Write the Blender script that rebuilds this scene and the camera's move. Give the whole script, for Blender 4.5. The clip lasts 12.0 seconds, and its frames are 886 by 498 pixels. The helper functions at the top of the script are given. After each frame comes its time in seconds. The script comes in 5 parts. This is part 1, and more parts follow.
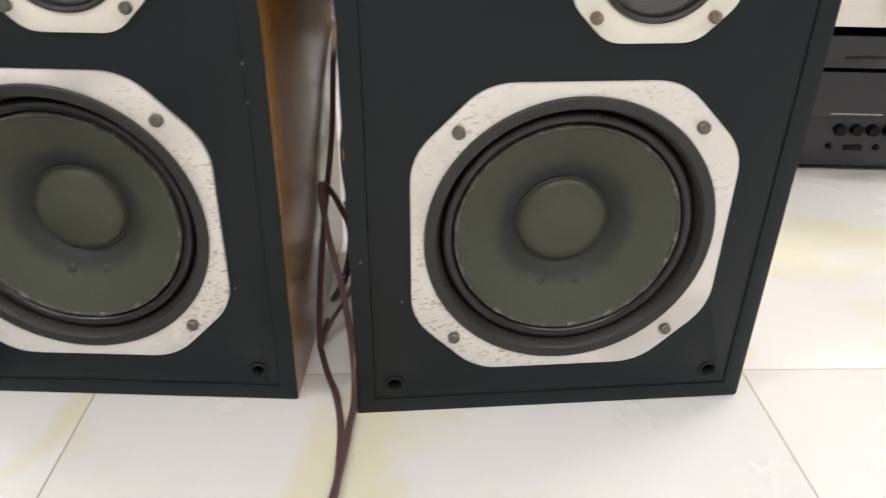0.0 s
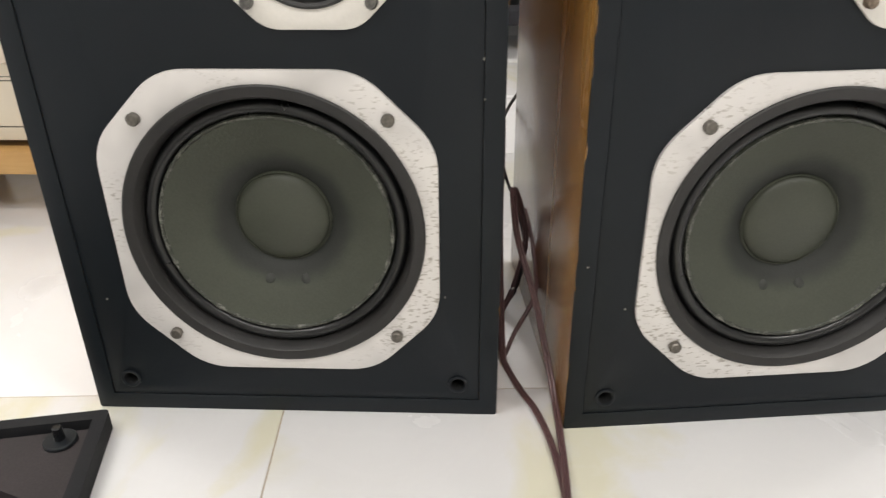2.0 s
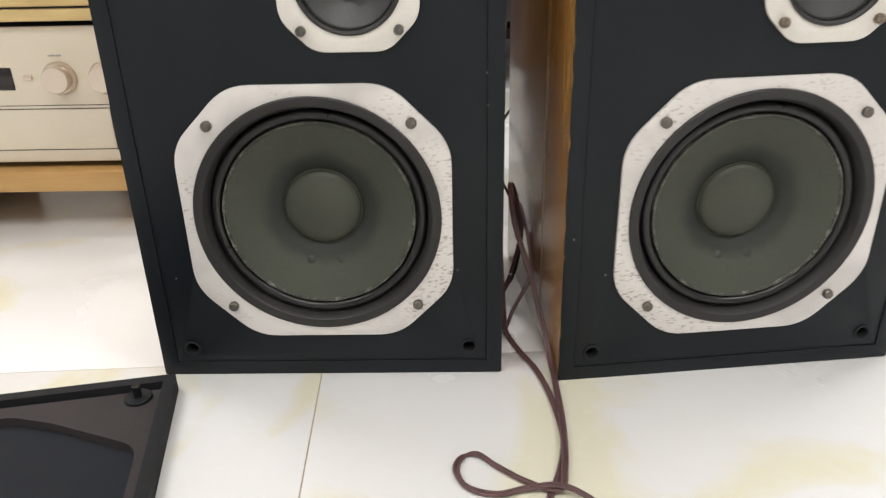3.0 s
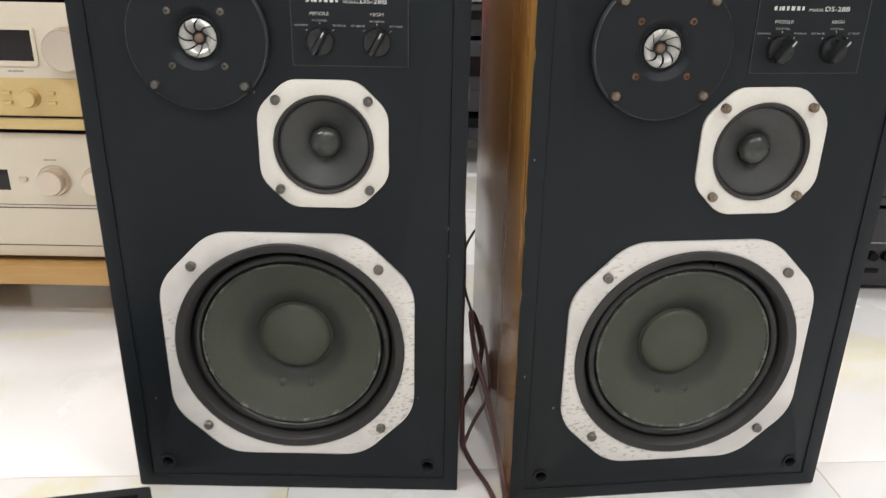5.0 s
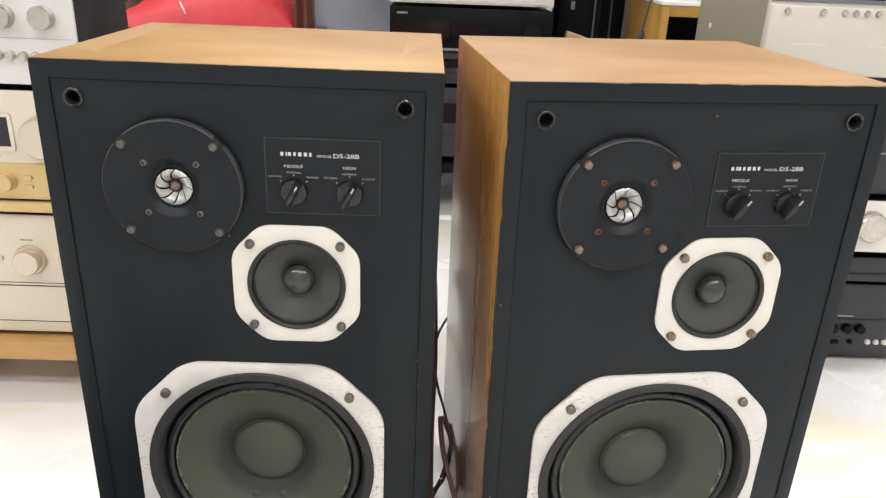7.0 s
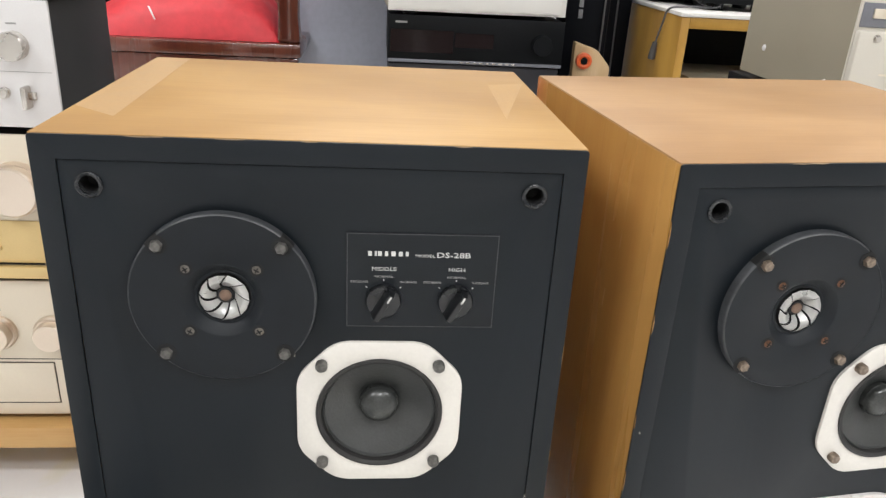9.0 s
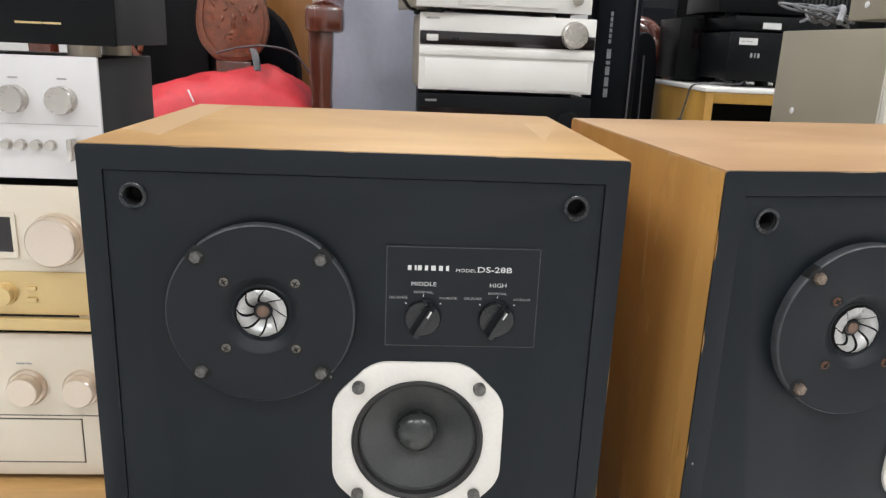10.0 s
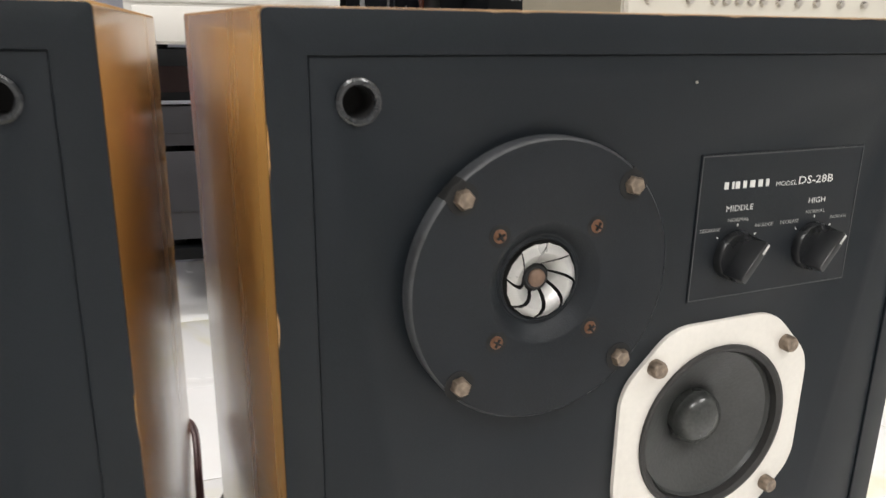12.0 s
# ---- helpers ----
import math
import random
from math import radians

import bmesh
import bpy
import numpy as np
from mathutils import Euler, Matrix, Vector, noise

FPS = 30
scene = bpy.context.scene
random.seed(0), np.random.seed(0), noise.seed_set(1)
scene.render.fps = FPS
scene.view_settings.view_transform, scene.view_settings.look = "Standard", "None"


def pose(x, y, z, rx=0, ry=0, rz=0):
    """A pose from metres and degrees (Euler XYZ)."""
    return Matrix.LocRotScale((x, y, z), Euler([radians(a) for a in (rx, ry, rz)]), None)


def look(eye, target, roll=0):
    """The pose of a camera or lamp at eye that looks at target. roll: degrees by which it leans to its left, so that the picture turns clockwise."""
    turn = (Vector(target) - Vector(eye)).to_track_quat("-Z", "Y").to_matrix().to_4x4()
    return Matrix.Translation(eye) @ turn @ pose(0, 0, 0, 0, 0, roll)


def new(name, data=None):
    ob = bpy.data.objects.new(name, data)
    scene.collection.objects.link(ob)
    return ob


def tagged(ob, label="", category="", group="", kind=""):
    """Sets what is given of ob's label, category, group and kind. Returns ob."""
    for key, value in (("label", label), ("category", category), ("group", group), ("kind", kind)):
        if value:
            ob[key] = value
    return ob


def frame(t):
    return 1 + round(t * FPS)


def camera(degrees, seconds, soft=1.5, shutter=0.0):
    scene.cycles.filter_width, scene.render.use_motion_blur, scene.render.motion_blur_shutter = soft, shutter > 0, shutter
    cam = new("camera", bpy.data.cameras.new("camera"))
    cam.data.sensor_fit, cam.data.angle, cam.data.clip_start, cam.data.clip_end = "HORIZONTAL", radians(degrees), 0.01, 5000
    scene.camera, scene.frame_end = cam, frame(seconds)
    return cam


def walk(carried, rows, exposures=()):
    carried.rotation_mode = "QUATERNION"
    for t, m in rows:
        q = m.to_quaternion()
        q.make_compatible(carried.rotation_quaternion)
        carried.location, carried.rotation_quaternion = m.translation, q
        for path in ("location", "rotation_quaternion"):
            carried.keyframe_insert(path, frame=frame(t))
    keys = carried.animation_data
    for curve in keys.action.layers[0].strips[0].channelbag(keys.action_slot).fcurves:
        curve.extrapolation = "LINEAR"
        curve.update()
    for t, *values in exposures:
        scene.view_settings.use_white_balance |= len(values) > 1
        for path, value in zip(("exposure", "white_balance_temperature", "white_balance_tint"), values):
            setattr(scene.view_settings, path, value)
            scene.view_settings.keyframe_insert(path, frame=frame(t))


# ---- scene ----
cam = camera(61.2, 12.0, soft=1.3, shutter=0.4)
PATH = [
    (0, (0.356, -0.6, 0.523), (0.332, 1.141, -0.461), 1.1),
    (0.5, (0.305, -0.624, 0.507), (0.211, 1.115, -0.476), 1.2),
    (1, (0.269, -0.629, 0.497), (0.141, 1.113, -0.477), 0.9),
    (1.5, (0.237, -0.613, 0.503), (0.128, 1.143, -0.449), 0.3),
    (2, (0.175, -0.586, 0.491), (0.095, 1.185, -0.435), -0.5),
    (2.5, (0.128, -0.655, 0.48), (0.076, 1.136, -0.409), -1.1),
    (3, (0.154, -0.745, 0.505), (0.106, 1.07, -0.334), -1.3),
    (3.2, (0.164, -0.763, 0.523), (0.12, 1.054, -0.312), -1.3),
    (4.8, (0.169, -0.784, 0.626), (0.165, 1.073, -0.117), 0.8),
    (5, (0.176, -0.772, 0.632), (0.177, 1.089, -0.101), 1.1),
    (5.5, (0.211, -0.741, 0.676), (0.233, 1.124, -0.046), 1.6),
    (6, (0.206, -0.742, 0.718), (0.25, 1.12, -0.01), 2.0),
    (6.5, (0.188, -0.745, 0.759), (0.235, 1.112, 0.018), 2.2),
    (6.7, (0.187, -0.745, 0.773), (0.232, 1.111, 0.03), 2.3),
    (8.3, (0.103, -0.618, 0.822), (0.261, 1.194, -0.01), 3.6),
    (8.5, (0.08, -0.597, 0.804), (0.252, 1.229, 0.006), 3.5),
    (9, (0.04, -0.53, 0.815), (0.23, 1.305, 0.044), 3.4),
    (9.5, (0.029, -0.537, 0.81), (0.213, 1.335, 0.13), 3.0),
    (10, (0.03, -0.542, 0.752), (0.149, 1.383, 0.222), 2.4),
    (10.5, (0.11, -0.54, 0.736), (0.246, 1.404, 0.284), 1.2),
    (11, (0.174, -0.465, 0.713), (0.473, 1.46, 0.258), 0.3),
    (11.5, (0.22, -0.379, 0.691), (0.669, 1.501, 0.176), 0.1),
    (12, (0.243, -0.329, 0.663), (0.799, 1.512, 0.113), 0.8),
]
EXPOSURES = [(0.0, 0.02, 6750, 10), (1.0, -0.02, 6720, 10), (2.0, 0.06, 6700, 10), (3.2, 0.0, 6650, 10), (4.8, -0.02, 6560, 10), (5.5, 0.12, 6520, 10), (6.7, 0.27, 6540, 10), (8.5, 0.32, 6520, 10), (9.5, 0.22, 6220, 10), (10.5, 0.2, 6260, 10), (11.0, 0.22, 6500, 10), (12.0, 0.25, 6600, 10)]
walk(cam, [(t, look(eye, target, roll)) for t, eye, target, roll in PATH], EXPOSURES)

# ---------------------------------------------------------------- light
world = bpy.data.worlds.new("world")
world.use_nodes = True
world.node_tree.nodes["Background"].inputs["Color"].default_value = (0.9, 0.95, 1.0, 1)
world.node_tree.nodes["Background"].inputs["Strength"].default_value = 0.15
scene.world = world
scene.view_settings.exposure = 0.0

LAMPS = [(-1.7, -1.2), (0.2, -1.9), (2.0, -1.2), (-1.7, 0.9), (1.9, 0.9), (0.2, 2.5)]
LAMP_WATTS = 31.0
CEILING = 2.9

# ---------------------------------------------------------------- materials


def material(name, colour, rough=0.5, metal=0.0, dark=None, scale=30.0, stretch=(1, 1, 1), bump=0.0, fine=300.0, mix=0.5, coat=0.0,
             rough_var=0.08, spec=0.5, spread=(0.35, 0.65)):
    """A surface with variation at two scales (broad blotches, fine grain), some relief and uneven gloss."""
    m = bpy.data.materials.new(name)
    m.use_nodes = True
    nt, nd = m.node_tree, m.node_tree.nodes
    bsdf = nd["Principled BSDF"]
    co = nd.new("ShaderNodeTexCoord")
    mp = nd.new("ShaderNodeMapping")
    mp.inputs["Scale"].default_value = stretch
    nt.links.new(co.outputs["Object"], mp.inputs["Vector"])
    n1, n2 = nd.new("ShaderNodeTexNoise"), nd.new("ShaderNodeTexNoise")
    n1.inputs["Scale"].default_value, n2.inputs["Scale"].default_value = scale, fine
    n1.inputs["Detail"].default_value = n2.inputs["Detail"].default_value = 4
    for n in (n1, n2):
        nt.links.new(mp.outputs["Vector"], n.inputs["Vector"])
    add = nd.new("ShaderNodeMath")
    add.operation = "MULTIPLY_ADD"
    nt.links.new(n2.outputs["Fac"], add.inputs[0])
    add.inputs[1].default_value = 0.45
    half = nd.new("ShaderNodeMath")
    half.operation = "MULTIPLY"
    nt.links.new(n1.outputs["Fac"], half.inputs[0])
    half.inputs[1].default_value = 0.55
    nt.links.new(half.outputs[0], add.inputs[2])
    ramp = nd.new("ShaderNodeMapRange")
    ramp.inputs["From Min"].default_value, ramp.inputs["From Max"].default_value = spread
    nt.links.new(add.outputs[0], ramp.inputs["Value"])
    dark = dark or tuple(c * (1 - mix) for c in colour)
    cm = nd.new("ShaderNodeMix")
    cm.data_type = "RGBA"
    cm.inputs["A"].default_value, cm.inputs["B"].default_value = (*dark, 1), (*colour, 1)
    nt.links.new(ramp.outputs["Result"], cm.inputs["Factor"])
    nt.links.new(cm.outputs["Result"], bsdf.inputs["Base Color"])
    rr = nd.new("ShaderNodeMapRange")
    rr.inputs["To Min"].default_value, rr.inputs["To Max"].default_value = max(0.02, rough - rough_var), min(1, rough + rough_var)
    nt.links.new(n1.outputs["Fac"], rr.inputs["Value"])
    nt.links.new(rr.outputs["Result"], bsdf.inputs["Roughness"])
    bsdf.inputs["Metallic"].default_value = metal
    bsdf.inputs["Specular IOR Level"].default_value = spec
    bsdf.inputs["Coat Weight"].default_value = coat
    bsdf.inputs["Coat Roughness"].default_value = 0.15
    if bump:
        b = nd.new("ShaderNodeBump")
        b.inputs["Strength"].default_value, b.inputs["Distance"].default_value = bump, 0.0006
        nt.links.new(n2.outputs["Fac"], b.inputs["Height"])
        nt.links.new(b.outputs["Normal"], bsdf.inputs["Normal"])
    return m


def marble():
    m = bpy.data.materials.new("marble_tile")
    m.use_nodes = True
    nt, nd = m.node_tree, m.node_tree.nodes
    bsdf = nd["Principled BSDF"]
    geo = nd.new("ShaderNodeNewGeometry")
    info = nd.new("ShaderNodeObjectInfo")
    shift = nd.new("ShaderNodeVectorMath")
    shift.operation = "MULTIPLY_ADD"
    nt.links.new(info.outputs["Random"], shift.inputs[0])
    shift.inputs[1].default_value = (7, 5, 3)
    nt.links.new(geo.outputs["Position"], shift.inputs[2])
    cloud = nd.new("ShaderNodeTexNoise")
    cloud.inputs["Scale"].default_value, cloud.inputs["Detail"].default_value, cloud.inputs["Distortion"].default_value = 3.0, 6, 1.1
    nt.links.new(shift.outputs[0], cloud.inputs["Vector"])
    r1 = nd.new("ShaderNodeValToRGB")
    e = r1.color_ramp.elements
    e[0].position, e[0].color = 0.36, (0.76, 0.732, 0.585, 1)
    e[1].position, e[1].color = 0.45, (0.79, 0.783, 0.78, 1)
    x = e.new(0.62)
    x.color = (0.805, 0.80, 0.803, 1)
    x = e.new(0.74)
    x.color = (0.71, 0.70, 0.70, 1)
    nt.links.new(cloud.outputs["Fac"], r1.inputs["Fac"])
    vein = nd.new("ShaderNodeTexNoise")
    vein.inputs["Scale"].default_value, vein.inputs["Detail"].default_value, vein.inputs["Distortion"].default_value = 6, 6, 2.5
    nt.links.new(shift.outputs[0], vein.inputs["Vector"])
    sub = nd.new("ShaderNodeMath")
    sub.operation = "SUBTRACT"
    nt.links.new(vein.outputs["Fac"], sub.inputs[0])
    sub.inputs[1].default_value = 0.5
    ab = nd.new("ShaderNodeMath")
    ab.operation = "ABSOLUTE"
    nt.links.new(sub.outputs[0], ab.inputs[0])
    mr = nd.new("ShaderNodeMapRange")
    mr.inputs["From Min"].default_value, mr.inputs["From Max"].default_value = 0.0, 0.03
    mr.inputs["To Min"].default_value, mr.inputs["To Max"].default_value = 0.12, 0.0
    nt.links.new(ab.outputs[0], mr.inputs["Value"])
    mx = nd.new("ShaderNodeMix")
    mx.data_type = "RGBA"
    mx.inputs["B"].default_value = (0.86, 0.85, 0.85, 1)
    nt.links.new(mr.outputs["Result"], mx.inputs["Factor"])
    nt.links.new(r1.outputs["Color"], mx.inputs["A"])
    nt.links.new(mx.outputs["Result"], bsdf.inputs["Base Color"])
    rr = nd.new("ShaderNodeMapRange")
    rr.inputs["To Min"].default_value, rr.inputs["To Max"].default_value = 0.16, 0.34
    nt.links.new(cloud.outputs["Fac"], rr.inputs["Value"])
    nt.links.new(rr.outputs["Result"], bsdf.inputs["Roughness"])
    return m


def wood(name, light, dark, along, rough=0.35, ring=14.0, coat=0.2, lacquer=0.25):
    """Veneer: long grain along the given axis, fine pores, a thin lacquer."""
    m = bpy.data.materials.new(name)
    m.use_nodes = True
    nt, nd = m.node_tree, m.node_tree.nodes
    bsdf = nd["Principled BSDF"]
    co = nd.new("ShaderNodeTexCoord")
    mp = nd.new("ShaderNodeMapping")
    mp.inputs["Scale"].default_value = tuple(0.07 if a == along else 1.0 for a in "xyz")
    nt.links.new(co.outputs["Object"], mp.inputs["Vector"])
    n1, n2 = nd.new("ShaderNodeTexNoise"), nd.new("ShaderNodeTexNoise")
    n1.inputs["Scale"].default_value, n1.inputs["Detail"].default_value, n1.inputs["Distortion"].default_value = ring, 5, 0.6
    n2.inputs["Scale"].default_value, n2.inputs["Detail"].default_value = 260, 3
    for n in (n1, n2):
        nt.links.new(mp.outputs["Vector"], n.inputs["Vector"])
    mixf = nd.new("ShaderNodeMath")
    mixf.operation = "MULTIPLY_ADD"
    nt.links.new(n2.outputs["Fac"], mixf.inputs[0])
    mixf.inputs[1].default_value = 0.28
    h = nd.new("ShaderNodeMath")
    h.operation = "MULTIPLY"
    h.inputs[1].default_value = 0.72
    nt.links.new(n1.outputs["Fac"], h.inputs[0])
    nt.links.new(h.outputs[0], mixf.inputs[2])
    ramp = nd.new("ShaderNodeMapRange")
    ramp.inputs["From Min"].default_value, ramp.inputs["From Max"].default_value = 0.33, 0.66
    nt.links.new(mixf.outputs[0], ramp.inputs["Value"])
    cm = nd.new("ShaderNodeMix")
    cm.data_type = "RGBA"
    cm.inputs["A"].default_value, cm.inputs["B"].default_value = (*dark, 1), (*light, 1)
    nt.links.new(ramp.outputs["Result"], cm.inputs["Factor"])
    broad = nd.new("ShaderNodeTexNoise")
    broad.inputs["Scale"].default_value, broad.inputs["Detail"].default_value, broad.inputs["Distortion"].default_value = 5.5, 3, 0.8
    wide = nd.new("ShaderNodeMapping")
    wide.inputs["Scale"].default_value = tuple(0.45 if a == along else 1.0 for a in "xyz")
    nt.links.new(co.outputs["Object"], wide.inputs["Vector"])
    nt.links.new(wide.outputs["Vector"], broad.inputs["Vector"])
    tone = nd.new("ShaderNodeValToRGB")
    tone.color_ramp.elements[0].position, tone.color_ramp.elements[0].color = 0.32, (0.80, 0.74, 0.66, 1)
    tone.color_ramp.elements[1].position, tone.color_ramp.elements[1].color = 0.66, (1.06, 1.06, 1.08, 1)
    nt.links.new(broad.outputs["Fac"], tone.inputs["Fac"])
    mul = nd.new("ShaderNodeMix")
    mul.data_type, mul.blend_type = "RGBA", "MULTIPLY"
    mul.inputs["Factor"].default_value = 1.0
    nt.links.new(cm.outputs["Result"], mul.inputs["A"])
    nt.links.new(tone.outputs["Color"], mul.inputs["B"])
    nt.links.new(mul.outputs["Result"], bsdf.inputs["Base Color"])
    rr = nd.new("ShaderNodeMapRange")
    rr.inputs["To Min"].default_value, rr.inputs["To Max"].default_value = rough - 0.08, rough + 0.1
    nt.links.new(n1.outputs["Fac"], rr.inputs["Value"])
    nt.links.new(rr.outputs["Result"], bsdf.inputs["Roughness"])
    bsdf.inputs["Coat Weight"].default_value, bsdf.inputs["Coat Roughness"].default_value = coat, lacquer
    b = nd.new("ShaderNodeBump")
    b.inputs["Strength"].default_value, b.inputs["Distance"].default_value = 0.12, 0.0004
    nt.links.new(n2.outputs["Fac"], b.inputs["Height"])
    nt.links.new(b.outputs["Normal"], bsdf.inputs["Normal"])
    return m


def scratched_metal(name, side):
    """Bare aluminium plate, dull, with short dark pits and scuffs gathered towards one side."""
    m = bpy.data.materials.new(name)
    m.use_nodes = True
    nt, nd = m.node_tree, m.node_tree.nodes
    bsdf = nd["Principled BSDF"]
    co = nd.new("ShaderNodeTexCoord")
    info = nd.new("ShaderNodeObjectInfo")
    sh = nd.new("ShaderNodeVectorMath")
    sh.operation = "MULTIPLY_ADD"
    nt.links.new(info.outputs["Random"], sh.inputs[0])
    sh.inputs[1].default_value = (3, 3, 3)
    nt.links.new(co.outputs["Object"], sh.inputs[2])
    mp = nd.new("ShaderNodeMapping")
    mp.inputs["Scale"].default_value, mp.inputs["Rotation"].default_value = (1, 1, 2.6), (0, 0.5, 0)
    nt.links.new(sh.outputs[0], mp.inputs["Vector"])
    pits = nd.new("ShaderNodeTexNoise")
    pits.inputs["Scale"].default_value, pits.inputs["Detail"].default_value = 170, 3
    nt.links.new(mp.outputs["Vector"], pits.inputs["Vector"])
    patch = nd.new("ShaderNodeTexNoise")
    patch.inputs["Scale"].default_value, patch.inputs["Detail"].default_value = 9, 3
    nt.links.new(sh.outputs[0], patch.inputs["Vector"])
    pm = nd.new("ShaderNodeMapRange")
    pm.inputs["From Min"].default_value, pm.inputs["From Max"].default_value = 0.52, 0.66
    sep = nd.new("ShaderNodeSeparateXYZ")
    nt.links.new(co.outputs["Object"], sep.inputs[0])
    lean = nd.new("ShaderNodeMapRange")
    lean.inputs["From Min"].default_value, lean.inputs["From Max"].default_value = 0.02 * side, 0.13 * side
    lean.inputs["To Min"].default_value, lean.inputs["To Max"].default_value = -0.005, 0.15
    nt.links.new(sep.outputs["X"], lean.inputs["Value"])
    lsum = nd.new("ShaderNodeMath")
    nt.links.new(lean.outputs["Result"], lsum.inputs[0])
    nt.links.new(patch.outputs["Fac"], lsum.inputs[1])
    nt.links.new(lsum.outputs[0], pm.inputs["Value"])
    qm = nd.new("ShaderNodeMapRange")
    qm.inputs["From Min"].default_value, qm.inputs["From Max"].default_value = 0.56, 0.66
    nt.links.new(pits.outputs["Fac"], qm.inputs["Value"])
    mul = nd.new("ShaderNodeMath")
    mul.operation = "MULTIPLY"
    nt.links.new(pm.outputs["Result"], mul.inputs[0])
    nt.links.new(qm.outputs["Result"], mul.inputs[1])
    cm = nd.new("ShaderNodeMix")
    cm.data_type = "RGBA"
    cm.inputs["A"].default_value, cm.inputs["B"].default_value = (0.70, 0.675, 0.655, 1), (0.38, 0.35, 0.31, 1)
    nt.links.new(mul.outputs[0], cm.inputs["Factor"])
    smear = nd.new("ShaderNodeValToRGB")
    smear.color_ramp.elements[0].position, smear.color_ramp.elements[0].color = 0.34, (0.80, 0.80, 0.80, 1)
    smear.color_ramp.elements[1].position, smear.color_ramp.elements[1].color = 0.50, (1, 1, 1, 1)
    nt.links.new(patch.outputs["Fac"], smear.inputs["Fac"])
    worn = nd.new("ShaderNodeMix")
    worn.data_type, worn.blend_type = "RGBA", "MULTIPLY"
    worn.inputs["Factor"].default_value = 1.0
    nt.links.new(cm.outputs["Result"], worn.inputs["A"])
    nt.links.new(smear.outputs["Color"], worn.inputs["B"])
    nt.links.new(worn.outputs["Result"], bsdf.inputs["Base Color"])
    rr = nd.new("ShaderNodeMapRange")
    rr.inputs["To Min"].default_value, rr.inputs["To Max"].default_value = 0.35, 0.6
    nt.links.new(patch.outputs["Fac"], rr.inputs["Value"])
    nt.links.new(rr.outputs["Result"], bsdf.inputs["Roughness"])
    bsdf.inputs["Metallic"].default_value = 0.35
    return m




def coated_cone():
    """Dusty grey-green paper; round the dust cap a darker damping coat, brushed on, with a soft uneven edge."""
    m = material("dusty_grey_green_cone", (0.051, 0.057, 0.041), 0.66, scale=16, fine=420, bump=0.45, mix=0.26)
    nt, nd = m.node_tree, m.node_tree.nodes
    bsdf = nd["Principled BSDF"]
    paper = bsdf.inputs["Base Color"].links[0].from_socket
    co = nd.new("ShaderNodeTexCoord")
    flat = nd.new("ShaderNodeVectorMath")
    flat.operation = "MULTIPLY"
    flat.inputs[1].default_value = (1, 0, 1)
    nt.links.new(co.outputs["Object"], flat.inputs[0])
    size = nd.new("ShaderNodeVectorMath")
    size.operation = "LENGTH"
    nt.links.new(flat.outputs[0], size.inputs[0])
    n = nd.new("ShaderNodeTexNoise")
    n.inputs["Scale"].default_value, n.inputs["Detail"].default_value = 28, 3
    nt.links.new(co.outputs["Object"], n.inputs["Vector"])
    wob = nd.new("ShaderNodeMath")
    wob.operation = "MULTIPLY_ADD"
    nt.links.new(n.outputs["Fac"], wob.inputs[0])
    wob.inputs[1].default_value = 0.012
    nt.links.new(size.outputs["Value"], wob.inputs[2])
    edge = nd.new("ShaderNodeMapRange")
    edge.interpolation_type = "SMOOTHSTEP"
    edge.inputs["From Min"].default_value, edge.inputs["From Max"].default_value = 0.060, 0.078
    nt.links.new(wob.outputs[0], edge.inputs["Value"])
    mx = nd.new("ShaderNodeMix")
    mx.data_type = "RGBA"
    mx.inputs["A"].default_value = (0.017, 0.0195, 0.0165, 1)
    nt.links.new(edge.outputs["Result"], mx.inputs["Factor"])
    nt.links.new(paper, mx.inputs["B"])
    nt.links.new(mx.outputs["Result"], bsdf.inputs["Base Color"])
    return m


MARBLE = marble()
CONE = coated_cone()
GROUT = material("grout", (0.50, 0.40, 0.28), 0.9, scale=8, mix=0.4)
VENEER = wood("teak_veneer", (0.42, 0.230, 0.066), (0.335, 0.172, 0.047), "z", 0.24, coat=0.55, lacquer=0.15)
VENEER_TOP = wood("teak_veneer_top", (0.425, 0.258, 0.090), (0.345, 0.192, 0.059), "x", 0.5, coat=0.05)
VENEER_TOP_B = wood("teak_veneer_top_pink", (0.405, 0.242, 0.108), (0.325, 0.182, 0.074), "x", 0.5, coat=0.05)
BACKBOARD = material("particle_board", (0.25, 0.17, 0.1), 0.8, scale=20)
BAFFLE = material("black_baffle_vinyl", (0.0062, 0.0098, 0.0136), 0.45, scale=5, fine=900, bump=0.12, mix=0.4, spec=0.27)
ALU_A = scratched_metal("worn_aluminium", 1)
ALU_B = scratched_metal("worn_aluminium_plate", -1)
CREAM_ALU = material("matt_cream_aluminium", (0.72, 0.69, 0.64), 0.5, 0.2, scale=25, mix=0.08)
GASKET = material("brown_gasket", (0.019, 0.018, 0.0176), 0.55, scale=30, bump=0.3, mix=0.4)
RUBBER = material("black_rubber", (0.0042, 0.0047, 0.0052), 0.3, scale=40, mix=0.3)
CAP = material("dusty_dust_cap", (0.048, 0.053, 0.037), 0.5, scale=30, fine=420, bump=0.35, mix=0.25)
DAMPED = material("dark_damped_cone", (0.029, 0.032, 0.027), 0.6, scale=30, fine=420, bump=0.4, mix=0.3)
